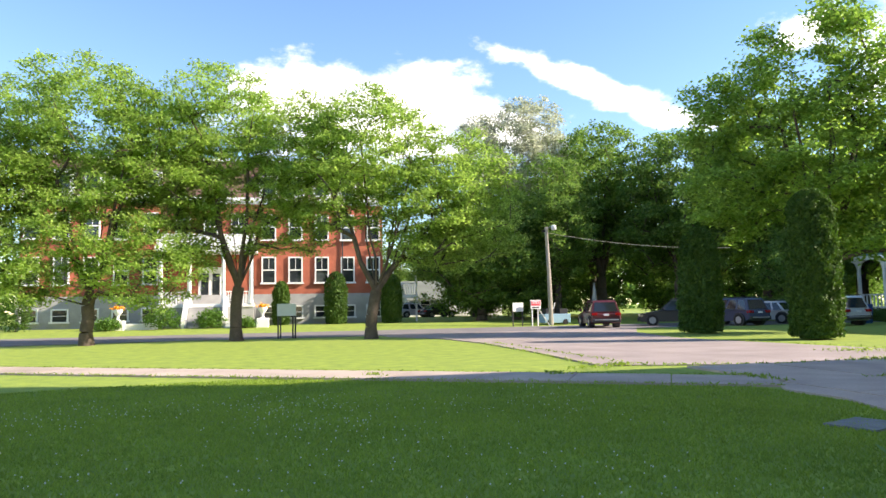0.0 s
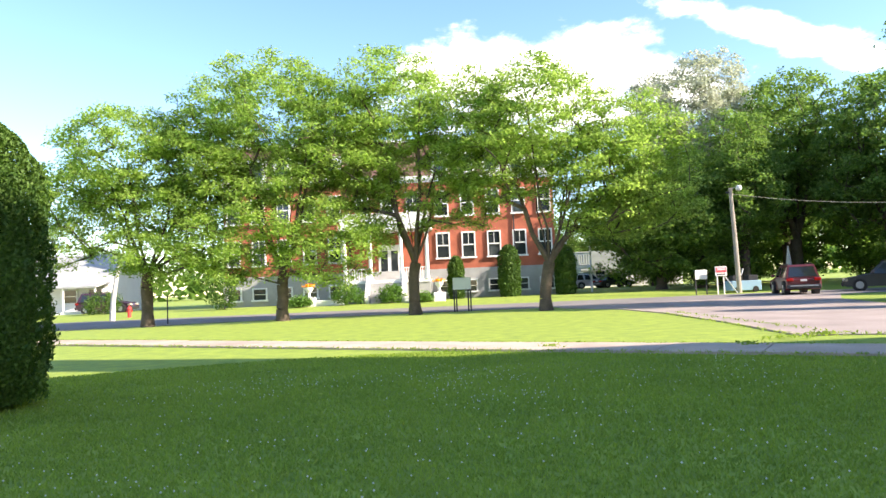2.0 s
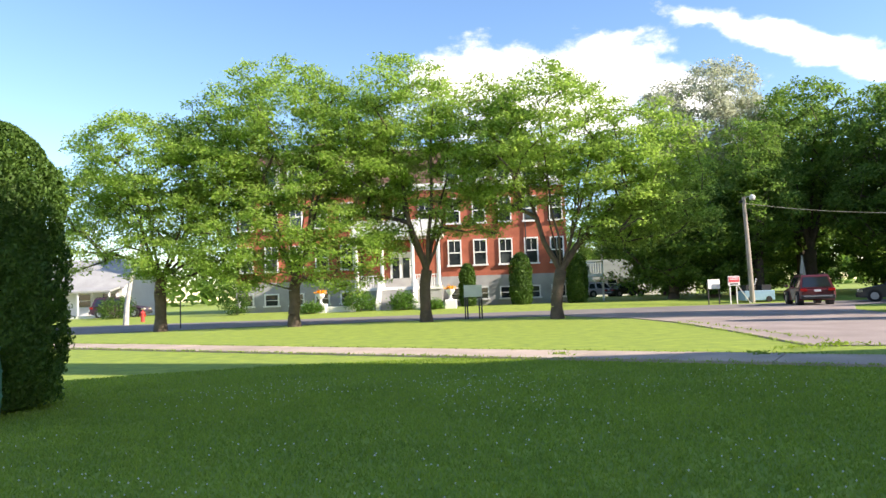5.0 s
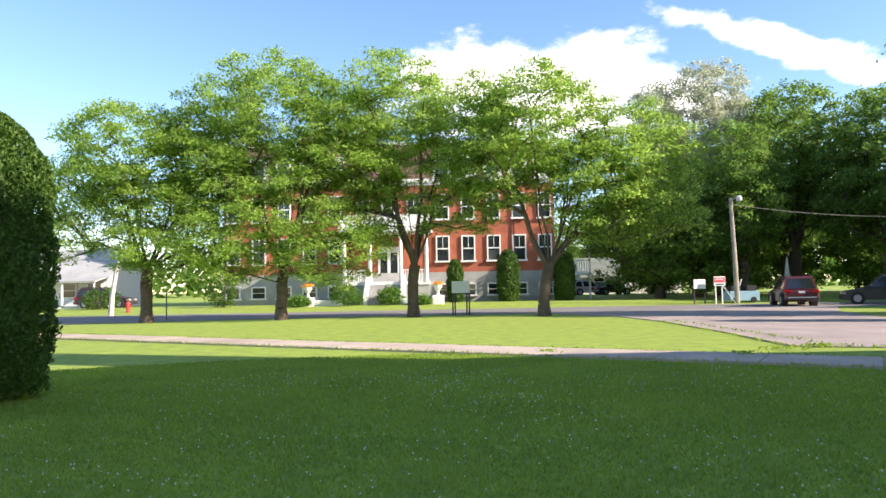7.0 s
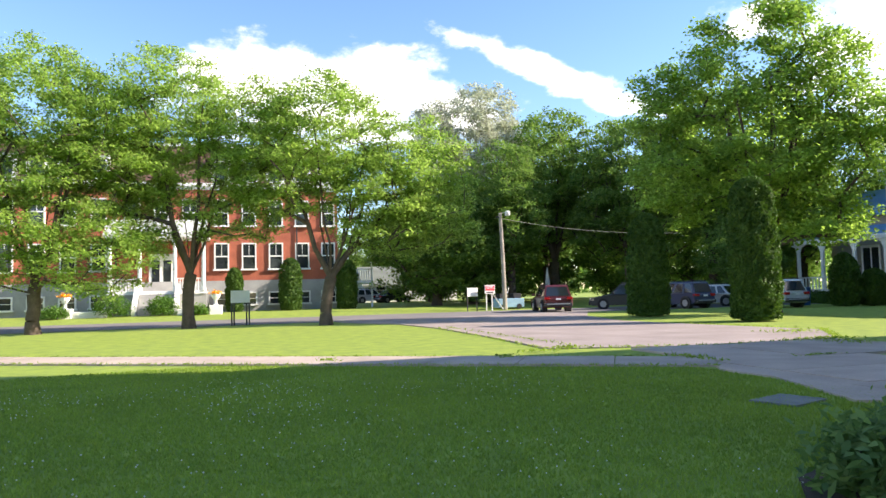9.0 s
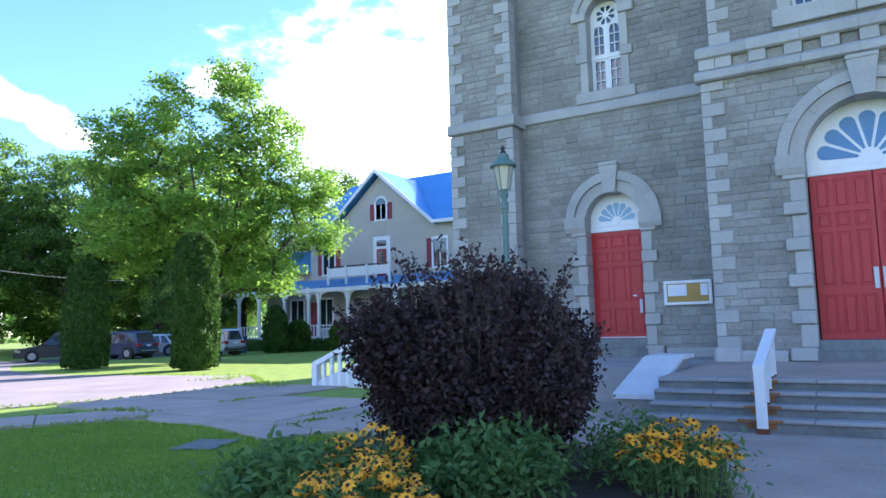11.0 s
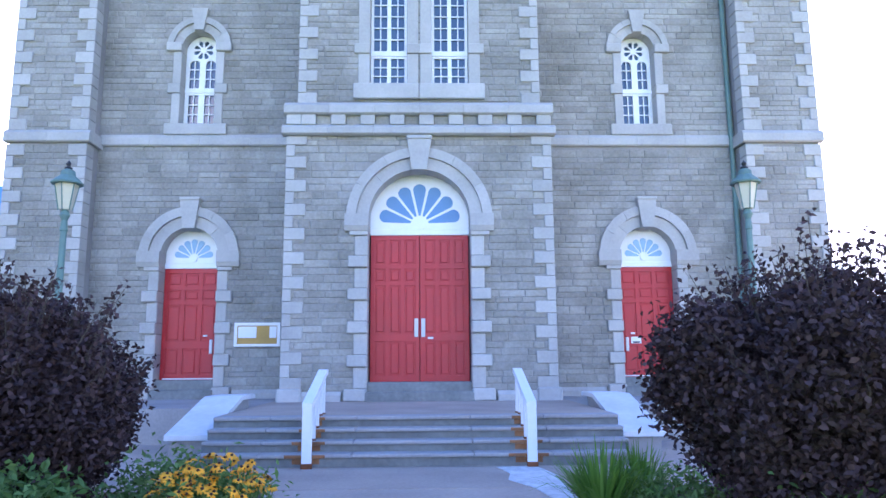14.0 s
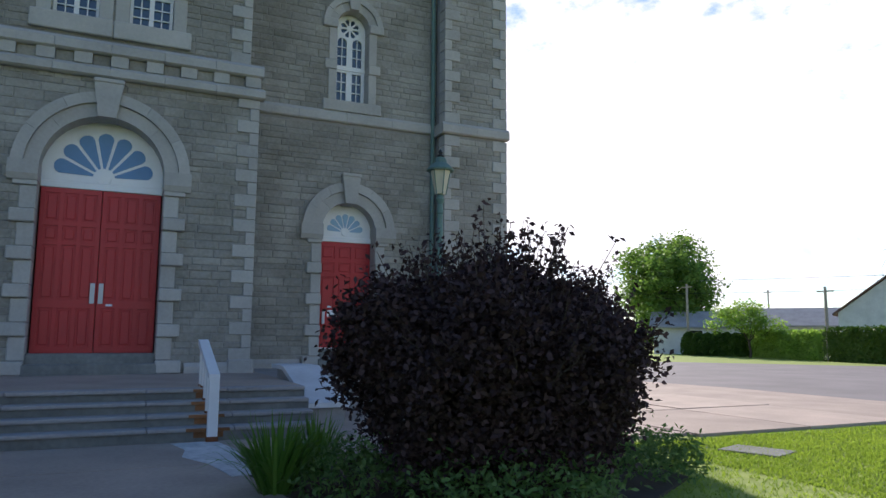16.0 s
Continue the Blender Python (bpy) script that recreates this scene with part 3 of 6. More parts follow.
pier_s = build_wall("wall_pier_south", "grey limestone corner pier of the church", XP, YC - 9.46, YC - 7.71, -0.1, 17.5, [], 8, 1.7, [(6.57, 6.85)], limit=200)


def body_of_church():
    """Nave walls, front gable and roofs behind the facade; pinnacles over the corner piers. The upper parts are out of
    view, shaped to cast the lawn's shadow outline.
    """
    g = Geo()
    g.box(16.7, 17.4, YC - 9.3, YC + 9.3, -0.1, TOPZ)
    g.prism([(YC - 8.0, TOPZ), (YC + 8.0, TOPZ), (YC, TOPZ + 4.6)], "x", 15.9, 16.6)
    tagged(part("wall_gable", g, M_STONE), "grey limestone church gable", "wall", kind="structure")
    for k, y in (("north", YC + 8.85), ("south", YC - 9.4)):
        tagged(part("wall_nave_" + k, Geo().box(17.4, 52, y, y + 0.6, -0.1, 9.6), M_STONE), "grey limestone nave wall", "wall", kind="structure")
    tagged(part("roof_nave", Geo().prism([(YC - 10, 9.6), (YC + 10, 9.6), (YC, 16.4)], "x", 17.0, 52), M_ROOFBR), "dark church roof", "roof", kind="structure")
    for k, y in (("north", YC + 8.83), ("south", YC - 8.78)):
        g = Geo()
        g.tube([(15.9, y, 17.5), (15.9, y, 18.2), (15.9, y, 22.5)], [1.15, 0.95, 0.05], 8)
        tagged(part("roof_pinnacle_" + k, g, M_ROOFBR), "pointed roof over the corner pier", "roof", kind="structure")
    # near-black sheet: the unlit space behind the front, put into its colour
    tagged(part("wall_unlit_sheet", Geo().box(17.36, 17.39, YC - 7, YC + 7, 0, 12), M_DARK), "near-black sheet standing for the unlit inside of the church", "wall", kind="structure")


body_of_church()


def trim(name, label):
    return tagged(new(name, Geo().mesh(name, M_QUOIN)), label, "trim", kind="structure")


def quoins():
    root = trim("trim_quoins", "pale dressed limestone quoins on the church corners")
    def column(x, y, side, z0, z1, h, wide, narrow, xr):
        z, i = z0, 0
        while z < z1 - 0.1:
            w = wide if i % 2 == 0 else narrow
            hh = min(h, z1 - z)
            a, b = (y, y + side * w) if side > 0 else (y + side * w, y)
            part("quoin", Geo().box(x - 0.055, x + 0.3, a, b, z + 0.004, z + hh - 0.004, 0.012), M_QUOIN, root)
            z, i = z + hh, i + 1
    for s in (1, -1):
        e = YC + s * 2.88
        column(XB, e, -s, LAND + 0.22, 6.36, 0.262, 0.44, 0.19, 1.9)
        e2 = YC + s * 2.68
        column(XB + 0.12, e2, -s, 7.14, 11.2, 0.258, 0.42, 0.18, 1.8)
        inner = YC + s * 7.68
        column(XP, inner, s, 0.2, 6.57, 0.275, 0.43, 0.2, 1.5)
        column(XP, inner, s, 6.86, 11.4, 0.275, 0.43, 0.2, 1.5)
        outer = YC + s * (9.53 if s > 0 else 9.49)
        column(XP, outer, -s, 0.2, 6.57, 0.275, 0.42, 0.19, 1.5)
        column(XP, outer, -s, 6.86, 11.4, 0.275, 0.42, 0.19, 1.5)


def bands():
    root = trim("trim_stringcourse", "pale limestone string course round the church front")
    def run(y0, y1, x, z0, z1, out, ln=1.15):
        n = max(1, round((y1 - y0) / ln))
        for i in range(n):
            a, b = y0 + (y1 - y0) * i / n, y0 + (y1 - y0) * (i + 1) / n
            part("band_stone", Geo().prism([(x + 0.05, z0), (x + 0.05, z1), (x - out * 0.45, z1), (x - out, z1 - 0.08), (x - out, z0 + 0.03), (x - out * 0.7, z0)], "y", a + 0.003, b - 0.003), M_QUOIN, root)
    # x, z profiles run along y
    run(YC + 2.9, YC + 7.67, XS, 6.66, 6.94, 0.1)
    run(YC - 7.67, YC - 2.9, XS, 6.66, 6.94, 0.1)
    run(YC + 7.61, YC + 9.58, XP, 6.57, 6.86, 0.12)
    run(YC - 9.54, YC - 7.61, XP, 6.57, 6.86, 0.12)
    for s in (1, -1):  # returns of the piers
        y = YC + s * 7.7
        part("band_stone", Geo().box(XP + 0.05, XS - 0.0, min(y, y - s * 0.09), max(y, y - s * 0.09), 6.57, 6.86, 0.01), M_QUOIN, root)
    run(YC - 2.97, YC + 2.97, XB, 6.36, 6.6, 0.18, 1.0)
    run(YC - 2.93, YC + 2.93, XB, 6.82, 7.1, 0.18, 1.0)
    n = 18
    for i in range(n):  # chequered frieze
        a, b = YC - 2.88 + 5.76 * i / n, YC - 2.88 + 5.76 * (i + 1) / n
        pale = i % 2 == 0 or i == n - 1
        part("frieze_stone", Geo().box(XB - (0.12 if pale else 0.03), XB + 0.2, a + 0.003, b - 0.003, 6.6, 6.82, 0.008), M_QUOIN if pale else M_STONE, root)
    # plinth
    for y0, y1, x in ((YC - 2.95, YC - 1.62, XB), (YC + 1.62, YC + 2.95, XB), (YC + 2.9, YC + 4.3, XS), (YC - 4.3, YC - 2.9, XS), (YC + 6.55, YC + 7.68, XS), (YC - 7.68, YC - 6.55, XS)):
        part("plinth_stone", Geo().prism([(x + 0.1, LAND - 0.2), (x + 0.1, LAND + 0.2), (x - 0.03, LAND + 0.2), (x - 0.09, LAND + 0.12), (x - 0.09, LAND - 0.2)], "y", y0, y1), M_QUOIN, root)
    for s in (1, -1):
        e = YC + s * 2.93
        part("plinth_stone", Geo().box(XB - 0.13, XB + 0.4, min(e, e - s * 0.5), max(e, e - s * 0.5), LAND - 0.05, LAND + 0.26, 0.03), M_QUOIN, root)


quoins()
bands()


def portal(root, x, cy, half, z0, spring, r_out, block, keyh, rows):
    """Stone surround of a doorway: rusticated jambs, imposts, two-step arch, keystone."""
    # jambs
    for s in (1, -1):
        inner = cy + s * half
        z, wide = z0, True
        for i in range(rows):
            h = (spring - 0.36 - z0) / rows
            zz = z0 + i * h
            hw = h * 0.36
            for w, a, b, pr in ((block, zz, zz + hw, 0.12), (block * 0.68, zz + hw, zz + h, 0.05)):
                extra = 0.05 if i == 0 and w == block else 0
                y0, y1 = sorted((inner - s * 0.008, inner + s * (w + extra)))
                part("jamb_stone", Geo().box(x - pr - extra, x + 0.4, y0, y1, a + 0.003, b - 0.003, 0.02), M_QUOIN, root)
        y0, y1 = sorted((inner - s * 0.008, inner + s * block * 0.95))
        part("jamb_stone", Geo().box(x - 0.09, x + 0.4, y0, y1, spring - 0.36, spring - 0.27, 0.012), M_QUOIN, root)
        y0, y1 = sorted((inner - s * 0.02, inner + s * (r_out - half + 0.03)))
        part("impost", Geo().prism([(x + 0.4, spring - 0.27), (x + 0.4, spring + 0.1), (x - 0.15, spring + 0.1), (x - 0.15, spring - 0.16), (x - 0.1, spring - 0.27)], "y", y0, y1), M_QUOIN, root)
    mid = half + (r_out - half) * 0.54
    for n, name, r0, r1, x0, x1 in ((2, "arch_stone", half - 0.008, mid, x - 0.05, x + 0.4), (3, "arch_moulding", mid + 0.004, r_out, x - 0.12, x + 0.1)):
        for k in range(2 * n):
            a0, a1 = math.pi * k / (2 * n) + 0.002, math.pi * (k + 1) / (2 * n) - 0.002
            a0, a1 = max(a0, 0.07), min(a1, math.pi - 0.07)
            part(name, ring(cy, spring, r0, r1, x0, x1, a0, a1), M_QUOIN, root)
    top = spring + r_out + keyh * 0.28
    bot = spring + half - 0.05
    kw = keyh * 0.34
    part("keystone", Geo().prism([(cy - kw * 0.62, bot), (cy + kw * 0.62, bot), (cy + kw, top - 0.05), (cy - kw, top - 0.05)], "x", x - 0.2, x + 0.3), M_QUOIN, root)
    part("keystone", Geo().box(x - 0.23, x + 0.1, cy - kw * 1.06, cy + kw * 1.06, top - 0.05, top + 0.03, 0.015), M_QUOIN, root)


surround = trim("trim_portals", "pale rusticated limestone surrounds of the church doorways")
portal(surround, XB, YC, 1.1, LAND, 4.52, 1.56, 0.41, 0.76, 5)
for k in ("north", "south"):
    portal(surround, XS, DOORS[k][0], 0.68, LAND, 4.0, 1.16, 0.36, 0.66, 4)


def fan(root, x, cy, half, z0, spring, petals, r, rp, material):
    """White lunette board over a door with painted petals."""
    n = 20
    out = [(cy - half, z0)] + [(cy - half * math.cos(math.pi * i / n), spring + half * math.sin(math.pi * i / n)) for i in range(n + 1)] + [(cy + half, z0)]
    lun = part("lunette", Geo().prism(out, "x", x, x + 0.05), M_WHITE, root, "white lunette board with a painted fan")
    part("transom", Geo().box(x - 0.05, x + 0.03, cy - half, cy + half, z0 - 0.03, z0 + 0.1, 0.012), M_WHITE, root)
    zc = z0 + 0.22
    part("fan_boss", Geo().tube([(x - 0.03, cy, zc), (x, cy, zc)], r * 0.14, 14), M_WHITE, lun)
    for i in range(petals):
        a = math.radians(8) + math.radians(164) * (i + 0.5) / petals
        a = math.pi * (i + 0.55) / (petals + 0.1)
        w = math.pi / petals * 0.42
        squash = 1.0
        p = []
        r0, r1 = r * 0.2, rp
        p.append((r0, -0.02 * r)), p.append((r0, 0.02 * r))
        hw = r1 * w * 0.98
        for j in range(7):
            t = math.pi * j / 6
            p.append((r1 + hw * 0.9 * math.sin(t), hw * math.cos(t)))
        q = [(cy - (u * math.cos(a) - v * math.sin(a)), zc + (u * math.sin(a) + v * math.cos(a)) * squash) for u, v in p]
        part("petal", Geo().prism(q, "x", x - 0.012, x + 0.01), material, lun)


def panel_leaf(root, x, y0, y1, z0, z1, cols, rows, name="door_leaf"):
    """A framed door leaf: stiles and rails proud of sunk panels with raised fields."""
    leaf = part(name, Geo().box(x + 0.02, x + 0.07, y0, y1, z0, z1), M_RED, root)
    st = 0.09
    g = Geo()
    w = (y1 - y0 - st) / cols
    for i in range(cols + 1):
        g.box(x - 0.005, x + 0.03, y0 + i * w, y0 + i * w + st, z0, z1, 0.006)
    for a, b in rows:
        for i in range(cols):
            part("panel", Geo().box(x + 0.005, x + 0.03, y0 + i * w + st + 0.035, y0 + (i + 1) * w - 0.035, z0 + a + 0.04, z0 + b - 0.04, 0.012), M_RED, leaf)
    edges = [0] + [v for r in rows for v in r] + [z1 - z0]
    for a, b in zip(edges[::2], edges[1::2]):
        g.box(x - 0.0052, x + 0.03, y0, y1, z0 + a, z0 + b, 0.006)
    part("frame", g, M_RED, leaf)
    return leaf


def main_door():
    ob = thing("door_main", (0, 0, 0), "tall red double door of the church with panels and steel plates", "door", kind="structure")
    x, z0, z1 = XB + 0.45, 1.08, 4.27
    for y0, y1 in ((YC - 1.07, YC - 0.006), (YC + 0.006, YC + 1.07)):
        leaf = panel_leaf(ob, x, y0, y1, z0, z1, 3, [(0.12, 0.85), (1.02, 2.05), (2.13, 2.42), (2.52, 3.06)])
        s = 1 if y0 > YC - 0.5 else -1
        a, b = sorted((YC + s * 0.03, YC + s * 0.12))
        part("push_plate", Geo().box(x - 0.025, x, a, b, 2.02, 2.42, 0.006), M_STEEL, leaf, "steel push plate")
    part("notice_plate", Geo().box(x - 0.012, x, YC - 0.29, YC - 0.17, 1.98, 2.02, 0.003), M_PAPER, ob, "small cream plate")
    for i in range(2):
        part("sill_step", Geo().box(XB + 0.05 - 0.22 * (1 - i), XB + 0.6, YC - 1.14, YC + 1.14, LAND - 0.1 + 0.19 * i, LAND + 0.19 * (i + 1), 0.02), M_STEP, ob, "weathered concrete door step")
    fan(ob, x, YC, 1.1, 4.27, 4.52, 7, 1.0, 0.78, M_BLUEPET)


def side_door(name, cy, s):
    ob = thing(name, (0, 0, 0), "red panelled side door of the church, scuffed white at the foot", "door", kind="structure")
    x, z0, z1 = XS + 0.32, 1.12, 3.76
    leaf = panel_leaf(ob, x, cy - 0.665, cy + 0.665, z0, z1, 3, [(0.12, 0.72), (0.9, 1.75), (1.85, 2.1), (2.2, 2.5)])
    hy = cy - s * 0.5
    part("handle", Geo().box(x - 0.05, x, hy - 0.035, hy + 0.035, 1.72, 2.05, 0.01), M_OFFWHITE, leaf, "pale pull handle")
    part("lock", Geo().box(x - 0.02, x, hy + s * 0.1, hy + s * 0.2, 2.12, 2.16, 0.004), M_PAPER, leaf)
    part("scuff", Geo().box(x - 0.008, x, cy - 0.6, cy + 0.6, 1.13, 1.16, 0.002), M_OFFWHITE, leaf, "worn white paint at the foot")
    if s < 0:
        part("paper_notice", Geo().box(x - 0.012, x, cy + 0.16, cy + 0.4, 1.9, 2.06, 0.002), M_PAPER, leaf, "white paper notice")
        part("notice_print", Geo().box(x - 0.016, x - 0.01, cy + 0.2, cy + 0.36, 1.91, 1.95), M_DARK, leaf)
    for i in range(2):
        part("sill_step", Geo().box(XS + 0.05 - 0.25 * (1 - i), XS + 0.6, cy - 0.72, cy + 0.72, LAND - 0.1 + 0.2 * i, LAND + 0.21 * (i + 1), 0.02), M_STEP, ob, "weathered concrete door step")
    fan(ob, x, cy, 0.68, 3.76, 4.0, 7, 0.62, 0.4, M_PALEPET)


main_door()
side_door("door_north", DOORS["north"][0], 1)
side_door("door_south", DOORS["south"][0], -1)


def church_window(name, x, cy, half, z0, spring, rose, label, mid=None):
    """White timber window: two lights of small panes with a transom, and a pierced head."""
    ob = thing(name, (0, 0, 0), label, "window", kind="structure")
    xf = x + 0.28
    part("pane_backing", Geo().prism(arch(cy, half, z0, spring), "x", xf + 0.05, xf + 0.07), M_PANE, ob, "blue-grey window glass")
    mid_z = mid or z0 + (spring - z0) * 0.47
    holes = []
    lw = half * (0.29 if rose else 0.36)
    cols = (cy - half * 0.47, cy + half * 0.47)
    lights = []
    for c in cols:
        lights.append((c, z0 + 0.1, mid_z - 0.08, False))
        lights.append((c, mid_z + 0.1, spring - (half * 0.5 if rose else 0.1), True))
    for c, a, b, round_head in lights:
        holes.append([(c - lw, a)] + ([(c - lw * math.cos(math.pi * i / 8), b - lw + lw * math.sin(math.pi * i / 8)) for i in range(9)] if round_head and rose else [(c - lw, b), (c + lw, b)]) + [(c + lw, a)])
    zr = spring + half * 0.14
    if rose:
        for i in range(8):
            a = 2 * math.pi * (i + 0.5) / 8
            p = [(half * 0.19, -half * 0.025)] + [(half * 0.46 + half * 0.14 * math.sin(math.pi * j / 6), -half * 0.135 * math.cos(math.pi * j / 6)) for j in range(7)] + [(half * 0.19, half * 0.025)]
            holes.append([(cy + u * math.cos(a) - v * math.sin(a), zr + u * math.sin(a) + v * math.cos(a)) for u, v in p])
    part("frame", holed(arch(cy, half - 0.01, z0 + 0.004, spring), holes, xf, xf + 0.04), M_WHITE, ob, "white painted timber frame")
    for c, a, b, _ in lights:
        part("muntin", Geo().box(xf + 0.005, xf + 0.035, c - 0.012, c + 0.012, a, b), M_WHITE, ob)
        n = 3 if b - a < 1.2 else round((b - a) / 0.29)
        for i in range(1, n):
            z = a + (b - a) * i / n
            part("muntin", Geo().box(xf + 0.007, xf + 0.033, c - lw, c + lw, z - 0.012, z + 0.012), M_WHITE, ob)
    part("sash_rail", Geo().box(xf - 0.02, xf + 0.01, cy - half, cy + half, mid_z - 0.03, mid_z + 0.05, 0.006), M_WHITE, ob)
    part("bottom_rail", Geo().box(xf - 0.03, xf + 0.02, cy - half, cy + half, z0, z0 + 0.06, 0.008), M_WHITE, ob)


window_trim = trim("trim_windows", "pale limestone window surrounds of the church")
for k in ("north", "south"):
    cy, half, z0, sp = WINS[k]
    church_window("window_" + k, XS, cy, half, z0, sp, True, "white round-headed church window with a pierced rosette")
    for s in (1, -1):
        for a, b, w, pr in ((z0, z0 + 0.78, 0.2, 0.05), (z0 + 0.78, z0 + 1.02, 0.3, 0.08), (z0 + 1.02, sp - 0.12, 0.2, 0.05)):
            y0, y1 = sorted((cy + s * (half - 0.006), cy + s * (half + w)))
            part("jamb_stone", Geo().box(XS - pr, XS + 0.3, y0, y1, a + 0.003, b - 0.003, 0.012), M_QUOIN, window_trim)
        y0, y1 = sorted((cy + s * (half - 0.006), cy + s * (half + 0.37)))
        part("label_stop", Geo().box(XS - 0.11, XS + 0.3, y0, y1, sp - 0.12, sp + 0.1, 0.015), M_QUOIN, window_trim)
    for i in range(6):
        a0, a1 = max(0.12, math.pi * i / 6 + 0.004), min(math.pi - 0.12, math.pi * (i + 1) / 6 - 0.004)
        part("arch_stone", ring(cy, sp, half - 0.006, half + 0.2, XS - 0.04, XS + 0.3, a0, a1), M_QUOIN, window_trim)
        part("hood_mould", ring(cy, sp, half + 0.203, half + 0.35, XS - 0.1, XS + 0.1, a0, a1), M_QUOIN, window_trim)
    part("keystone", Geo().prism([(cy - 0.11, sp + half - 0.02), (cy + 0.11, sp + half - 0.02), (cy + 0.2, sp + half + 0.55), (cy - 0.2, sp + half + 0.55)], "x", XS - 0.15, XS + 0.2), M_QUOIN, window_trim)
    part("window_sill", Geo().box(XS - 0.1, XS + 0.3, cy - 0.75, cy + 0.75, 6.944, z0, 0.015), M_QUOIN, window_trim)
for cy, half, z0, sp in TW:
    church_window("window_bay", XB + 0.12, cy, half, z0, sp, False, "tall white church window with many small panes", 8.42)
    for s in (1, -1):
        y0, y1 = sorted((cy + s * (half - 0.006), cy + s * (half + 0.25)))
        for a, b, pr in ((z0, 8.32, 0.04), (8.55, 10.6, 0.04)):
            part("jamb_stone", Geo().box(XB + 0.12 - pr, XB + 0.4, y0, y1, a, b, 0.012), M_QUOIN, window_trim)
        y0, y1 = sorted((cy + s * (half - 0.008), cy + s * (half + 0.27 if abs(cy + s * 0.6 - YC) < 0.4 else half + 0.34)))
        part("jamb_block", Geo().box(XB + 0.04, XB + 0.4, y0, y1, 8.32, 8.55, 0.012), M_QUOIN, window_trim)
for a, b in ((YC - 1.46, YC - 0.004), (YC + 0.004, YC + 1.46)):
    part("window_sill", Geo().box(XB - 0.0, XB + 0.4, a, b, 7.24, 7.6, 0.02), M_QUOIN, window_trim)


def landing_and_steps():
    root = tagged(new("steps_church", Geo().box(10.2, XS + 0.2, YC - 3.05, YC + 3.05, -0.1, LAND - 0.025).mesh("steps_church", M_CONC)), "wide concrete steps and landing before the church doors", "steps", kind="structure")
    part("landing", Geo().prism([(12.4, -0.1), (12.4, LAND - 0.02), (XS + 0.3, LAND), (XS + 0.3, -0.1)], "y", YC + 3.054, YC + 9.6), M_CONC, root)
    part("landing", Geo().prism([(12.4, -0.1), (12.4, LAND - 0.02), (XS + 0.3, LAND), (XS + 0.3, -0.1)], "y", YC - 9.6, YC - 3.054), M_CONC, root)
    part("landing_slab", Geo().prism([(10.42, LAND - 0.03), (10.42, LAND - 0.022), (XS + 0.3, LAND + 0.004), (XS + 0.3, LAND - 0.024)], "y", YC - 3.05, YC + 3.05), M_WALK, root)
    cuts = [-3.05, -1.9, -0.8, 0.9, 2.2, 3.05]
    for i in range(4):
        x, z = 9.3 + 0.27 * i, 0.22 + 0.151 * i
        # risers take the darker concrete, treads the paler one
        part("riser", Geo().box(x + 0.03, 10.4, YC - 3.05, YC + 3.05, 0.0 if i == 0 else z - 0.151, z - 0.055), M_STEP, root)
        for a, b in zip(cuts, cuts[1:]):
            part("tread", Geo().box(x - 0.015, x + 0.34, YC + a + 0.003, YC + b - 0.003, z - 0.055, z + (0.004 if i == 3 else 0), 0.014), M_CONC, root)
    for s in (1, -1):
        y0, y1 = sorted((YC + s * 3.09, YC + s * 3.75))
        part("cheek_wall", Geo().prism([(10.15, -0.05), (10.15, 0.36), (12.0, 0.84), (12.6, 0.84), (12.6, -0.05)], "y", y0 + 0.05, y1 - 0.05), M_CONC, root)
        part("cheek_coping", Geo().prism([(10.05, 0.345), (10.05, 0.42), (11.95, 0.91), (12.9, 0.91), (12.9, 0.84), (12.0, 0.84)], "y", y0, y1), M_OFFWHITE, root, "white painted sloping coping")
    for y in (1.3, -1.8):
        for i in range(4):
            x, z = 9.3 + 0.27 * i, 0.22 + 0.151 * i
            part("rust_stain", Geo().box(x - 0.018, x + 0.01, y - 0.24 + 0.04 * i, y + 0.32 - 0.05 * i, z - 0.051, z - 0.008, 0.001), M_STAIN, root, "rust stain on the step edge")
            part("rust_stain", Geo().box(x + 0.027, x + 0.05, y - 0.16 + 0.03 * i, y + 0.22 - 0.03 * i, z - 0.135, z - 0.055, 0.001), M_STAIN, root, "rust stain on the riser")
    for y in (1.3, -1.8):
        ob = thing("handrail", (9.24, y, 0.04), "white painted metal handrail with rusty feet on the church steps", "handrail", "handrails of the church steps")
        part("top_rail", Geo().prism([(-0.06, 0.8), (-0.06, 0.88), (1.42, 1.33), (1.5, 1.33), (1.5, 1.25), (1.44, 1.25)], "y", -0.07, 0.07), M_WHITE, ob)
        part("front_post", Geo().box(-0.06, 0.0, -0.068, 0.068, 0.06, 0.81, 0.008), M_WHITE, ob)
        part("foot", Geo().box(-0.07, 0.01, -0.075, 0.075, -0.02, 0.07, 0.004), M_RUST, ob, "rusted foot")
        for i in range(1, 5):
            x = 0.31 * i + 0.1
            z = 0.16 + 0.151 * min(i, 3)
            part("baluster", Geo().box(x - 0.03, x + 0.03, -0.05, 0.05, z, 0.83 + 0.3 * x, 0.006), M_WHITE, ob)
            part("foot", Geo().box(x - 0.035, x + 0.035, -0.056, 0.056, z - 0.01, z + 0.05, 0.004), M_RUST, ob, "rusted foot")


landing_and_steps()


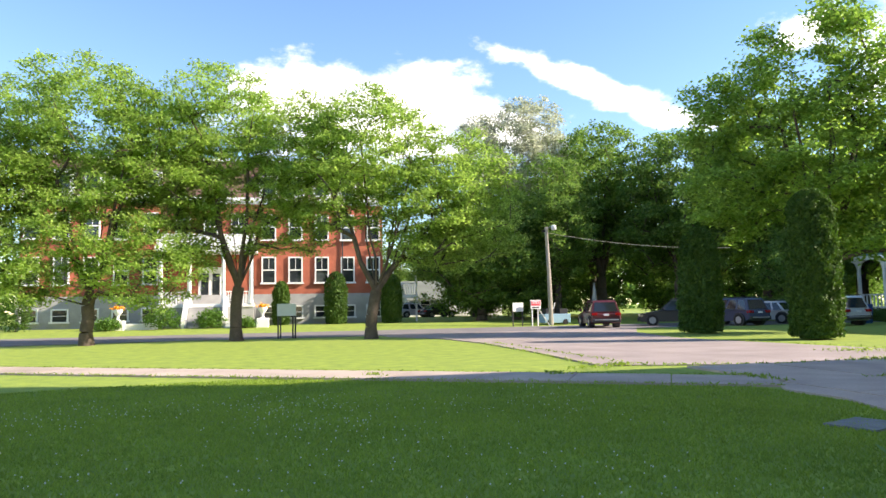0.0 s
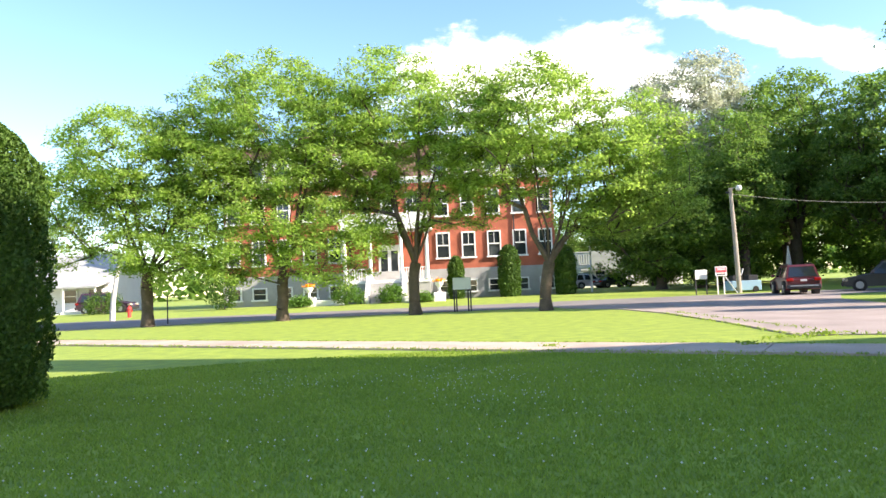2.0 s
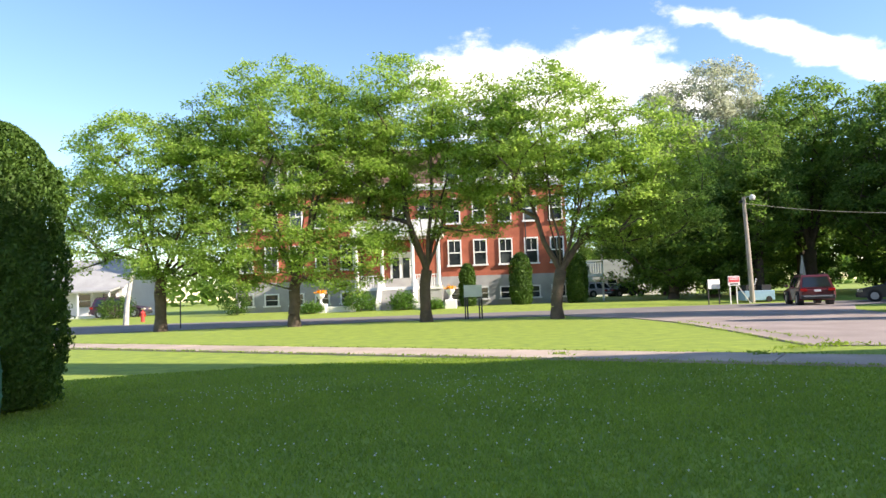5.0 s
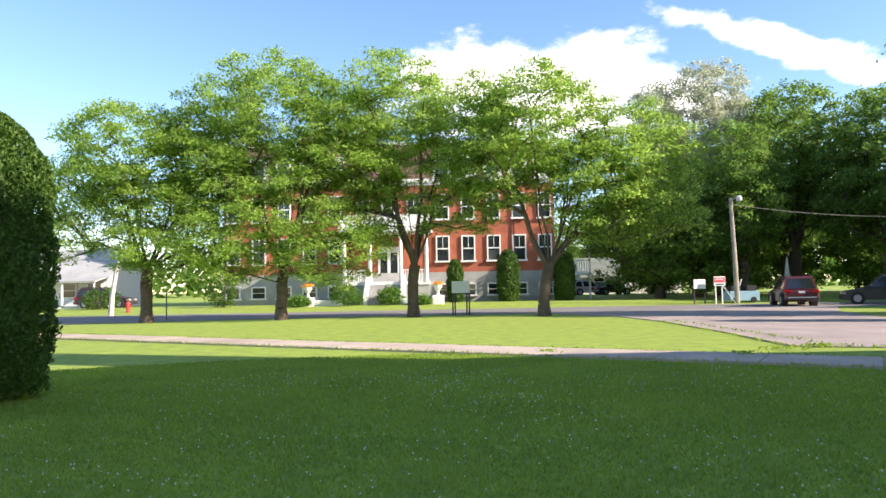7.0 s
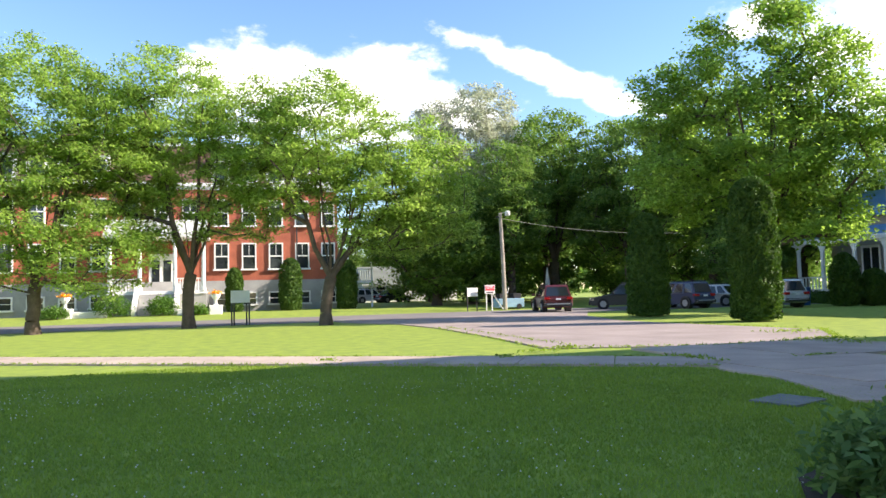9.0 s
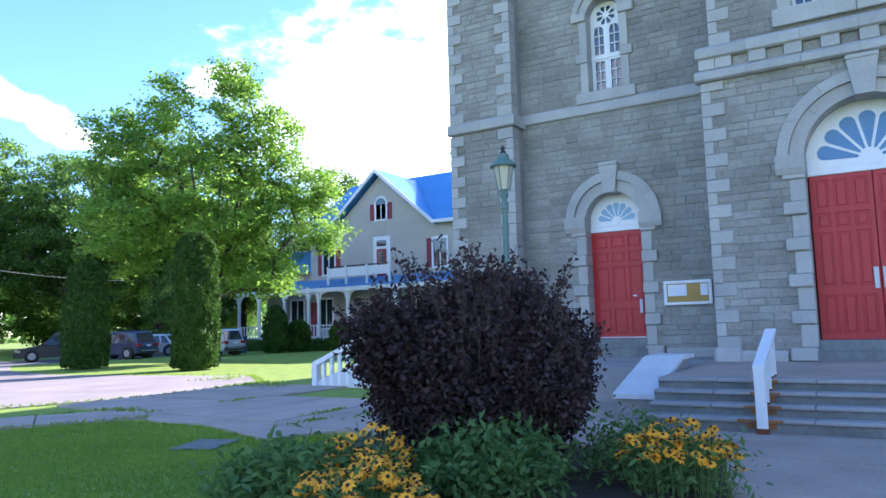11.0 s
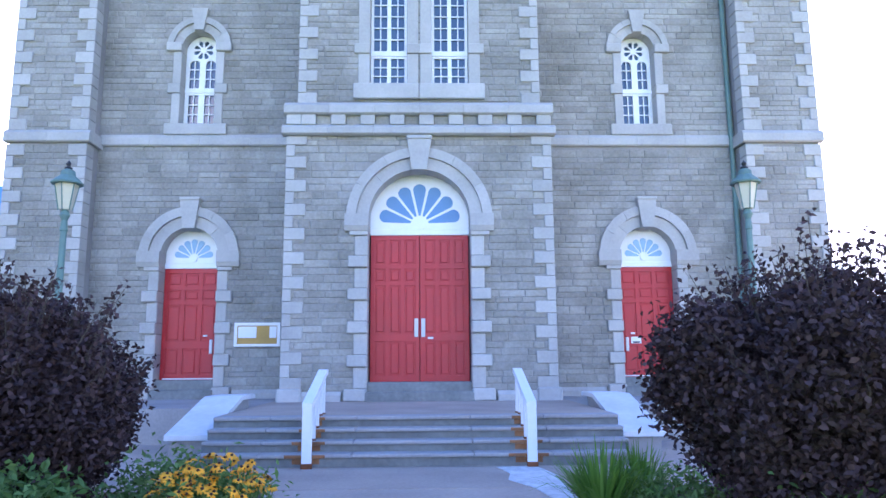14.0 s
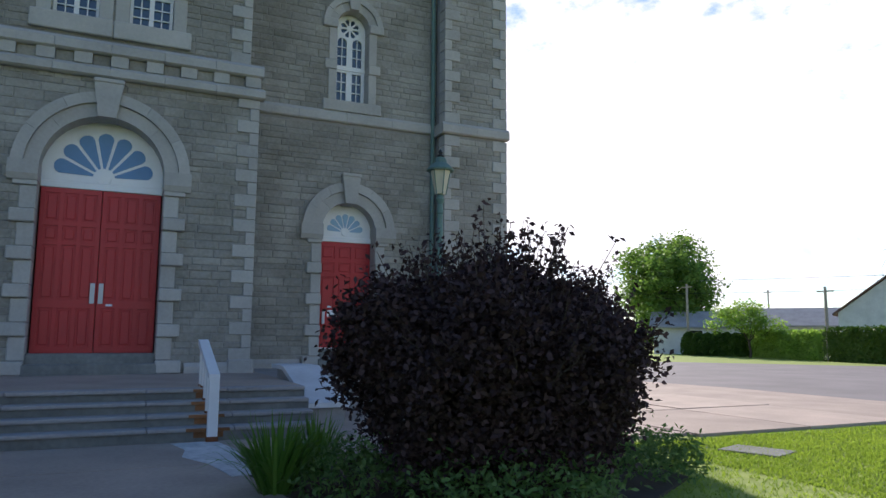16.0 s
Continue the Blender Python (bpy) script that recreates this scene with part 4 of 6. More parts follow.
def notice_board():
    ob = thing("notice_board", (XS - 0.06, YC + 3.76, 1.87), "white framed notice board with cork and papers on the church wall", "notice board")
    part("backing", Geo().box(0.0, 0.06, -0.5, 0.5, 0.02, 0.52), M_CORK, ob, "orange cork back")
    g = Geo()
    for a in ((-0.03, 0.02, -0.53, 0.53, 0, 0.06), (-0.03, 0.02, -0.53, 0.53, 0.48, 0.55), (-0.03, 0.02, -0.53, -0.46, 0.06, 0.48), (-0.03, 0.02, 0.46, 0.53, 0.06, 0.48)):
        g.box(*a, 0.008)
    part("frame", g, M_WHITE, ob)
    for y0, y1, z0, z1 in ((0.02, 0.44, 0.2, 0.46), (-0.44, -0.28, 0.2, 0.46), (-0.12, 0.0, 0.24, 0.44)):
        if y0 != -0.12:
            part("paper", Geo().box(-0.006, 0.002, y0, y1, z0, z1), M_PAPER, ob)


notice_board()
tagged(part("downspout", Geo().tube([(XS - 0.09, YC - 7.6, 0.75), (XS - 0.09, YC - 7.6, 12.5)], 0.06, 8), M_PATINA), "green metal downspout in the corner of the wall", "downspout")


def street_lamp(at, label):
    ob = thing("street_lamp", at, label, "street lamp", "lamps beside the church steps")
    part("post", Geo().lathe([(0.13, 0), (0.13, 0.25), (0.075, 0.4), (0.065, 1.2), (0.055, 3.9), (0.07, 3.92), (0.05, 4.1), (0.09, 4.2), (0.05, 4.3)], n=12), M_PATINA, ob, smooth=False)
    part("glass", Geo().lathe([(0.11, 4.3), (0.2, 4.78)], n=6), M_FROST, ob, "cream frosted glass")
    for i in range(6):
        a = math.pi * i / 3
        part("cage_bar", Geo().tube([(0.115 * math.cos(a), 0.115 * math.sin(a), 4.29), (0.205 * math.cos(a), 0.205 * math.sin(a), 4.79)], 0.012, 4), M_PATINA, ob)
    part("roof", Geo().lathe([(0.27, 4.77), (0.28, 4.8), (0.13, 4.94), (0.12, 5.02), (0.06, 5.06)], n=12), M_PATINA, ob)
    part("finial", Geo().lathe([(0.05, 5.05), (0.075, 5.08), (0.03, 5.12), (0.05, 5.16), (0.01, 5.22)], n=8), M_DARK, ob)


street_lamp((11.9, 6.2, -0.05), "green lantern lamp post before the church front")
street_lamp((11.9, -6.3, -0.05), "green lantern lamp post before the church front")

# ---- buildings across the street ----
def sash(root, cx, y, z0, w, h, panes=True, name="window"):
    """A white sash window set in a wall that faces -y."""
    g = Geo()
    t = 0.11
    y = y - 0.07
    g.box(cx - w / 2 - t, cx + w / 2 + t, y - 0.06, y + 0.08, z0 + h, z0 + h + t)
    g.box(cx - w / 2 - t, cx - w / 2, y - 0.06, y + 0.08, z0, z0 + h)
    g.box(cx + w / 2, cx + w / 2 + t, y - 0.06, y + 0.08, z0, z0 + h)
    g.box(cx - w / 2, cx + w / 2, y - 0.04, y + 0.06, z0 + h * 0.48, z0 + h * 0.53)
    ob = part(name, g, M_WHITE, root)
    part("sill", Geo().box(cx - w / 2 - 0.2, cx + w / 2 + 0.2, y - 0.16, y + 0.05, z0 - 0.14, z0), M_WHITE, ob)
    part("pane", Geo().box(cx - w / 2, cx + w / 2, y + 0.03, y + 0.05, z0, z0 + h * 0.48), M_GLASS, ob)
    part("pane", Geo().box(cx - w / 2, cx + w / 2, y + 0.01, y + 0.03, z0 + h * 0.53, z0 + h), M_GLASS, ob)
    if panes:
        part("muntin", Geo().box(cx - 0.02, cx + 0.02, y - 0.01, y + 0.02, z0 + h * 0.53, z0 + h), M_WHITE, ob)
    return ob


def brick_building():
    ob = thing("brick_building", (-6.0, 59.6, 0.3), "long three-storey red brick building with white trim behind the trees", "building")
    w = 13.65
    part("wall", Geo().box(-w, w, 0, 16, 2.4, 9.95), M_BRICK, ob, "red brick wall")
    part("foundation", Geo().box(-w - 0.12, w + 0.12, -0.12, 16.1, -0.5, 2.43), M_FOUND, ob, "grey rendered foundation")
    g = Geo().box(-w - 0.35, w + 0.35, -0.35, 16.3, 9.9, 10.15)
    g.box(-w - 0.2, w + 0.2, -0.2, 16.2, 9.65, 9.9)
    part("cornice", g, M_WHITE, ob, "white painted cornice")
    part("roof", Geo().prism([(-0.05, 10.15), (0.75, 13.2), (15.2, 13.2), (16.0, 10.15)], "x", -w, w), M_ROOFBR, ob, "brown shingled mansard roof")
    part("roof_edge", Geo().box(-w - 0.1, w + 0.1, 0.55, 15.4, 13.2, 13.42), M_WHITE, ob)
    for s in (-1, 1):
        for k in range(5):
            cx = s * (4.45 + 2.1 * k)
            sash(ob, cx, 0, 3.36, 0.92, 1.96)
            sash(ob, cx, 0, 6.84, 0.92, 1.94)
            sash(ob, cx, -0.12, 0.55, 1.0, 0.85, False, "basement_window")
            d = part("dormer", Geo().box(cx - 0.75, cx + 0.75, -0.02, 0.9, 10.2, 12.2), M_WHITE, ob)
            part("pane", Geo().box(cx - 0.45, cx + 0.45, -0.05, -0.03, 10.5, 11.9), M_GLASS, d)
            part("dormer_roof", Geo().prism([(cx - 0.9, 12.2), (cx + 0.9, 12.2), (cx, 12.75)], "y", -0.15, 0.9), M_ROOFBR, d)
    for cx in (-2.1, 0, 2.1):
        sash(ob, cx, 0, 6.84, 0.92, 1.94)
    # two-storey porch
    por = part("porch", Geo().box(-3.4, 3.4, -3.4, -0.02, 1.45, 1.7), M_WHITE, ob, "white timber entrance porch")
    part("porch_roof", Geo().box(-3.6, 3.6, -3.7, -0.02, 5.6, 6.0), M_WHITE, por)
    part("porch_balustrade", Geo().box(-3.5, 3.5, -3.5, -3.4, 6.0, 6.9), M_WHITE, por)
    part("porch_base", Geo().box(-3.4, 3.4, -3.3, -0.15, -0.4, 1.45), M_FOUND, por)
    for x in (-3.2, -1.2, 1.2, 3.2):
        part("column", Geo().lathe([(0.2, 1.7), (0.15, 2.0), (0.13, 5.2), (0.2, 5.3), (0.2, 5.6)], (x, -3.3, 0), 12), M_WHITE, por)
    for x0, x1 in ((-3.2, -1.2), (1.2, 3.2)):
        rail = part("railing", Geo().box(x0, x1, -3.36, -3.28, 2.55, 2.63), M_WHITE, por)
        for i in range(1, 11):
            x = x0 + (x1 - x0) * i / 11
            part("baluster", Geo().box(x - 0.03, x + 0.03, -3.35, -3.29, 1.7, 2.55), M_WHITE, rail)
    for i in range(7):
        part("porch_step", Geo().box(-1.2, 1.2, -5.4 + 0.3 * i, -3.3, -0.4 + 0.26 * i - 0.1, -0.4 + 0.26 * (i + 1)), M_FOUND, por)
    for s in (-1, 1):
        part("step_wall", Geo().prism([(-5.5, -0.4), (-5.5, 0.5), (-3.3, 2.2), (-3.3, -0.4)], "x", s * 1.25, s * 1.5), M_WHITE, por)
    door = part("door", Geo().box(-0.9, 0.9, -0.06, 0.0, 1.7, 4.6), M_WHITE, ob, "white entrance door with glass")
    for x in (-0.42, 0.42):
        part("pane", Geo().box(x - 0.28, x + 0.28, -0.09, -0.06, 2.3, 4.1), M_GLASS, door)
    # side gallery at the east end
    gal = part("gallery", Geo().box(w + 0.02, w + 3.0, 0.3, 4.0, 2.0, 2.25), M_WHITE, ob, "white timber side gallery")
    for x in (w + 0.9, w + 2.9):
        part("gallery_post", Geo().box(x - 0.07, x + 0.07, 0.35, 0.49, -0.4, 4.6), M_WHITE, gal)
    part("gallery_rail", Geo().box(w + 0.1, w + 3.0, 0.35, 0.42, 3.15, 3.25), M_WHITE, gal)
    for i in range(14):
        x = w + 0.25 + 0.2 * i
        part("baluster", Geo().box(x - 0.03, x + 0.03, 0.36, 0.41, 2.25, 3.15), M_WHITE, gal)
    for x in (-2.7, 2.7, 8.6):
        part("downpipe", Geo().tube([(x * 1.2, -0.1, 1.9), (x * 1.2, -0.1, 9.3)], 0.06, 6), M_DARK, ob)


brick_building()


def simple_house(name, at, turn, w, d, h, ridge, wall_m, roof_m, label, wins=3, porch=False):
    """A small gabled house with its ridge along the front."""
    ob = thing(name, at, label, "house", turn=turn)
    part("wall", Geo().prism([(0, -0.4), (0, h), (d / 2, ridge), (d, h), (d, -0.4)], "x", -w / 2, w / 2), wall_m, ob)
    g = Geo()
    for a, b in (((-0.4, h - 0.25), (d / 2, ridge + 0.1)), ((d + 0.4, h - 0.25), (d / 2, ridge + 0.1))):
        g.prism([a, b, (b[0], b[1] + 0.16), (a[0], a[1] + 0.16)], "x", -w / 2 - 0.35, w / 2 + 0.35)
    part("roof", g, roof_m, ob)
    for i in range(wins):
        cx = -w / 2 + w * (i + 0.5) / wins
        if i == wins // 2 and wins > 2:
            part("door", Geo().box(cx - 0.45, cx + 0.45, -0.05, 0.02, 0.1, 2.15), M_OFFWHITE, ob)
        else:
            sash(ob, cx, 0, 0.95, 1.1, 1.1, False)
    if porch:
        p = part("porch_roof", Geo().prism([(-2.2, 2.15), (-2.2, 2.3), (0.1, 2.75), (0.1, 2.6)], "x", -w / 2, w / 2), roof_m, ob)
        part("porch_floor", Geo().box(-w / 2, w / 2, -2.2, 0.05, -0.4, 0.2), M_OFFWHITE, ob)
        for i in range(5):
            x = -w / 2 + 0.15 + (w - 0.3) * i / 4
            part("porch_post", Geo().box(x - 0.06, x + 0.06, -2.1, -1.98, 0.2, 2.2), M_WHITE, p)
    return ob


simple_house("white_house", (-36.0, 62.0, 0.3), 0, 11, 8, 2.7, 5.0, M_WHITE, M_FOUND, "small white clapboard house with a grey roof and porch", 5, True)
simple_house("outbuilding", (21.0, 88.0, 0.3), 0, 12, 7, 2.2, 4.3, M_OFFWHITE, mat("moss_grey_roof", (0.16, 0.18, 0.15), 0.9), "low white outbuilding with a grey-green roof", 3)


# ---- vehicles ----
CAR_M = {}


def car(at, turn, color, label, kind="suv"):
    """A parked car: body, glazed cabin, lamps, bumpers, wheels with tyres and rims. Its front looks along +y."""
    ob = thing("car", at, label, "car", "parked cars", turn)
    m = CAR_M.setdefault(color, mat("car_paint", color, 0.35, 0.06, 6, 40, coat=0.2))
    L, W, H = (4.5, 1.84, 1.68) if kind == "suv" else (4.5, 1.78, 1.46)
    hb = 0.98 if kind == "suv" else 0.88
    g = Geo()
    side = [(-L / 2, 0.42), (-L / 2 + 0.02, hb - 0.1), (-L / 2 + 0.12, hb), (L / 2 - 1.3, hb), (L / 2 - 0.15, hb - 0.22), (L / 2, hb - 0.4), (L / 2, 0.35), (L / 2 - 0.2, 0.24), (-L / 2 + 0.25, 0.26)]
    n = len(side)
    # flanks: inner and outer section on both sides give rounded edges
    xs = (-W / 2 + 0.1, -W / 2, W / 2, W / 2 - 0.1)
    ks = (1.0, 0.97, 0.97, 1.0)
    zs = (1.0, 0.94, 0.94, 1.0)
    for x, k, q in zip(xs, ks, zs):
        g.v += [(x, y * k, 0.28 + (z - 0.28) * q) for y, z in side]
    for a in range(3):
        g.f += [(a * n + i, a * n + (i + 1) % n, (a + 1) * n + (i + 1) % n, (a + 1) * n + i) for i in range(n)]
    g.f += [tuple(range(n))[::-1], tuple(range(3 * n, 4 * n))]
    body = part("body", g, m, ob)
    rear, front = (-L / 2 + 0.14, L / 2 - 1.35)
    top0, top1 = (-L / 2 + 0.5, L / 2 - 2.15) if kind == "suv" else (-L / 2 + 1.25, L / 2 - 2.05)
    if kind != "suv":
        rear = -L / 2 + 0.7
    c = Geo()
    bw, tw = W / 2 - 0.06, W / 2 - 0.26
    c.add([(-bw, rear, hb - 0.03), (bw, rear, hb - 0.03), (bw, front, hb - 0.03), (-bw, front, hb - 0.03), (-tw, top0, H), (tw, top0, H), (tw, top1, H), (-tw, top1, H),
           (-tw - 0.05, top0 - 0.1, H - 0.08), (tw + 0.05, top0 - 0.1, H - 0.08), (tw + 0.05, top1 + 0.12, H - 0.08), (-tw - 0.05, top1 + 0.12, H - 0.08)],
          [(0, 1, 9, 8), (1, 2, 10, 9), (2, 3, 11, 10), (3, 0, 8, 11), (8, 9, 5, 4), (9, 10, 6, 5), (10, 11, 7, 6), (11, 8, 4, 7), (4, 5, 6, 7)])
    cabin = part("cabin", c, m, ob)

    def quad(p, q, r, s, inset, off):
        P = [Vector(v) for v in (p, q, r, s)]
        mid = sum(P, Vector()) / 4
        nr = (P[1] - P[0]).cross(P[3] - P[0]).normalized() * off
        P = [mid + (v - mid) * inset + nr for v in P]
        return Geo().add(P + [v - nr * 1.5 for v in P], [(0, 1, 2, 3), (4, 7, 6, 5), (0, 4, 5, 1), (1, 5, 6, 2), (2, 6, 7, 3), (3, 7, 4, 0)])
    v = c.v
    part("rear_window", quad(v[0], v[1], v[9], v[8], 0.86, 0.012), M_GLASS, cabin)
    part("windscreen", quad(v[2], v[3], v[11], v[10], 0.88, 0.012), M_GLASS, cabin)
    for a, b, cc, d in ((v[1], v[2], v[10], v[9]), (v[3], v[0], v[8], v[11])):
        A, B, C, D = map(Vector, (a, b, cc, d))
        for u0, u1 in ((0.06, 0.36), (0.4, 0.68), (0.71, 0.95)):
            part("side_window", quad(A.lerp(B, u0), A.lerp(B, u1), D.lerp(C, u1), D.lerp(C, u0), 0.88, 0.01), M_GLASS, cabin)
    part("bumper", Geo().box(-W / 2 + 0.05, W / 2 - 0.05, -L / 2 - 0.07, -L / 2 + 0.1, 0.34, 0.56, 0.03), M_DARK, ob, "dark plastic rear bumper")
    part("bumper_trim", Geo().box(-W / 2 + 0.2, W / 2 - 0.2, -L / 2 - 0.085, -L / 2, 0.46, 0.52, 0.01), M_STEEL, ob)
    part("bumper", Geo().box(-W / 2 + 0.05, W / 2 - 0.05, L / 2 - 0.1, L / 2 + 0.06, 0.28, 0.5, 0.03), M_DARK, ob)
    part("number_plate", Geo().box(-0.16, 0.16, -L / 2 - 0.03, -L / 2 + 0.03, 0.74, 0.86), M_PAPER, ob, "blank pale plate")
    for s in (-1, 1):
        a, b = sorted((s * (W / 2 - 0.03), s * (W / 2 - 0.38)))
        part("tail_lamp", Geo().box(a, b, -L / 2 - 0.02, -L / 2 + 0.25, hb - 0.22, hb - 0.06, 0.02), M_TAIL, ob)
        part("head_lamp", Geo().box(a, b, L / 2 - 0.3, L / 2 - 0.02, hb - 0.4, hb - 0.26, 0.02), M_FROST, ob)
        part("mirror", Geo().box(*sorted((s * (W / 2 - 0.02), s * (W / 2 + 0.17))), L / 2 - 1.65, L / 2 - 1.5, hb + 0.02, hb + 0.17, 0.03), m, ob)
        for y in (-L / 2 + 0.85, L / 2 - 0.9):
            wh = part("wheel", Geo().tube([(s * (W / 2 - 0.2), y, 0.34), (s * (W / 2 + 0.01), y, 0.34)], 0.35, 18), M_TYRE, ob, "black tyre")
            part("rim", Geo().tube([(s * (W / 2), y, 0.34), (s * (W / 2 + 0.025), y, 0.34)], 0.22, 10), M_STEEL, wh)
            part("wheel_arch", Geo().tube([(s * (W / 2 - 0.3), y, 0.36), (s * (W / 2 + 0.004), y, 0.36)], 0.42, 18), M_DARK, ob)
    for s in (-1, 1):
        part("roof_rail", Geo().tube([(s * (tw - 0.05), top0, H + 0.05), (s * (tw - 0.05), top1, H + 0.05)], 0.025, 6), M_DARK, ob)
    return ob


car((19.2, 43.3, 0.02), -13, (0.10, 0.018, 0.022), "dark red sport utility car parked by the street")
car((24.6, 43.4, 0.02), 62, (0.035, 0.037, 0.04), "dark grey sport utility car behind the cedar column")
car((27.4, 41.2, 0.02), 12, (0.03, 0.05, 0.11), "dark blue sport utility car on the parking strip")
car((30.8, 42.4, 0.02), 30, (0.55, 0.56, 0.57), "white saloon car on the parking strip", "saloon")
car((31.2, 37.2, 0.02), 0, (0.5, 0.53, 0.57), "silver sport utility car beside the blue bin")
car((15.0, 84.0, 0.3), -80, (0.55, 0.58, 0.62), "white sport utility car far beside the outbuilding")
car((17.4, 82.5, 0.3), -70, (0.02, 0.02, 0.022), "black car far beside the outbuilding", "saloon")
car((-29.9, 60.5, 0.3), -85, (0.045, 0.014, 0.03), "dark maroon car parked before the white house")


# ---- street things ----
def utility_pole():
    ob = thing("utility_pole", (18.2, 49.1, 0.0), "grey wooden pole with a round lamp by the street", "pole")
    part("pole", Geo().tube([(0.08, 0, -0.1), (0.0, 0, 3.5), (-0.12, 0, 7.1)], [0.17, 0.15, 0.12], 10), M_POLE, ob)
    part("lamp_arm", Geo().tube([(-0.1, 0, 6.95), (0.1, -0.2, 7.12), (0.3, -0.4, 7.1)], 0.03, 6), M_STEEL, ob)
    part("lamp_head", Geo().lathe([(0.06, 0.22), (0.18, 0.15), (0.2, 0), (0.17, -0.12), (0.05, -0.16)][::-1], (0.3, -0.4, 7.0), 12), M_OFFWHITE, ob, "white globe lamp")
    part("crosspiece", Geo().box(-0.42, -0.05, -0.06, 0.06, 6.75, 6.87), M_DARK, ob)


utility_pole()


def cable(a, b, sag, r, label, n=14):
    A, B = Vector(a), Vector(b)
    pts = [A.lerp(B, i / n) - Vector((0, 0, sag * 4 * (i / n) * (1 - i / n))) for i in range(n + 1)]
    tagged(part("cable", Geo().tube(pts, r, 5), M_POLE if r > 0.019 else M_DARK), label, "cable")


cable((18.1, 49.1, 6.7), (29.5, 44.0, 5.2), 0.35, 0.02, "pale twisted service cable strung from the pole")


def board_sign(name, at, turn, w, h, z, legs, board_m, leg_m, label, brace=False, lines=0):
    ob = thing(name, at, label, "sign", turn=turn)
    b = part("board", Geo().box(-w / 2, w / 2, -0.03, 0.03, z, z + h, 0.008), board_m, ob)
    for x in legs:
        part("leg", Geo().box(x - 0.035, x + 0.035, 0.03, 0.09, -0.3, z + h * 0.9), leg_m, ob)
    if brace:
        part("brace", Geo().tube([(w / 2 - 0.1, 0.1, z), (w / 2 + 0.75, 0.1, 0.0)], 0.035, 5), leg_m, ob)
    if lines:
        part("red_field", Geo().box(-w / 2 + 0.04, w / 2 - 0.04, -0.045, -0.02, z + h * 0.36, z + h - 0.05), M_SIGNRED, b, "red field")
        for i in range(lines):
            zz = z + h * (0.85 - 0.16 * i)
            part("text_bar", Geo().box(-w * 0.36, w * 0.34, -0.05, -0.044, zz - 0.035, zz), M_PAPER, b)
        part("text_bar", Geo().box(-w * 0.36, w * 0.34, -0.04, -0.029, z + h * 0.1, z + h * 0.24), M_DARK, b)
    return ob


board_sign("notice_sign", (15.5, 48.3, 0.05), 8, 0.82, 0.62, 1.0, (-0.37, 0.37), M_WHITE, M_DARK, "plain white board sign on dark legs")
board_sign("warning_sign", (16.7, 48.0, 0.02), 8, 0.8, 0.62, 1.2, (-0.25, 0.2), M_WHITE, M_OFFWHITE, "red and white sign on pale wooden legs", True, 2)
board_sign("board_stand", (-0.4, 38.2, 0.0), 8, 0.95, 0.62, 1.15, (-0.42, -0.3, 0.32, 0.45), mat("pale_board", (0.68, 0.7, 0.66), 0.7, 0.1), M_DARK, "pale grey-green display board on thin dark legs")


def planter_box():
    ob = thing("boat_trailer", (18.9, 50.0, 0.05), "pale blue-white flatbed box behind the pole", "trailer")
    part("bed", Geo().box(-1.0, 1.0, -0.6, 0.6, 0.12, 0.78, 0.03), M_PALEPET, ob)
    for x in (-0.5, 0.55):
        part("crate", Geo().box(x - 0.32, x + 0.32, -0.4, 0.4, 0.78, 1.15, 0.02), M_DARK, ob)
    part("prop", Geo().tube([(-0.2, 0, 0.78), (0.05, 0, 1.6)], 0.04, 6), M_OFFWHITE, ob)
    for x in (-0.6, 0.6):
        part("wheel", Geo().tube([(x, -0.62, 0.2), (x, -0.5, 0.2)], 0.2, 12), M_TYRE, ob)


planter_box()


def monument():
    ob = thing("monument", (23.5, 53.0, 0.28), "small white pointed monument on the lawn under the trees", "monument")
    part("pedestal", Geo().box(-0.45, 0.45, -0.45, 0.45, -0.2, 1.3, 0.04), M_OFFWHITE, ob)
    part("shaft", Geo().tube([(0, 0, 1.3), (0, 0, 1.7), (0, 0, 2.9)], [0.26, 0.2, 0.04], 4), M_FOUND, ob)


monument()


def hydrant():
    ob = thing("hydrant", (-23.8, 46.0 + 5.2, 0.04), "red fire hydrant on the grass verge", "hydrant")
    part("barrel", Geo().lathe([(0.2, 0), (0.2, 0.06), (0.13, 0.08), (0.13, 0.62), (0.18, 0.64), (0.18, 0.68), (0.13, 0.76), (0.04, 0.84), (0.04, 0.9)], n=12), M_HYDRANT, ob)
    for s in (-1, 1):
        part("nozzle", Geo().tube([(0, 0, 0.5), (s * 0.22, 0, 0.5)], 0.07, 8), M_HYDRANT, ob)


hydrant()
tagged(part("sign_post", Geo().tube([(-16.0, 38.6, 0), (-16.0, 38.6, 1.5)], 0.035, 6), M_DARK), "thin dark metal post on the verge", "post")
tagged(part("birch_snag", Geo().tube([(-23.3, 47.6, -0.1), (-23.2, 47.6, 1.4), (-22.9, 47.6, 3.2), (-22.2, 47.7, 5.6)], [0.2, 0.17, 0.14, 0.05], 8), M_BIRCH), "leaning pale birch trunk on the verge", "tree trunk")


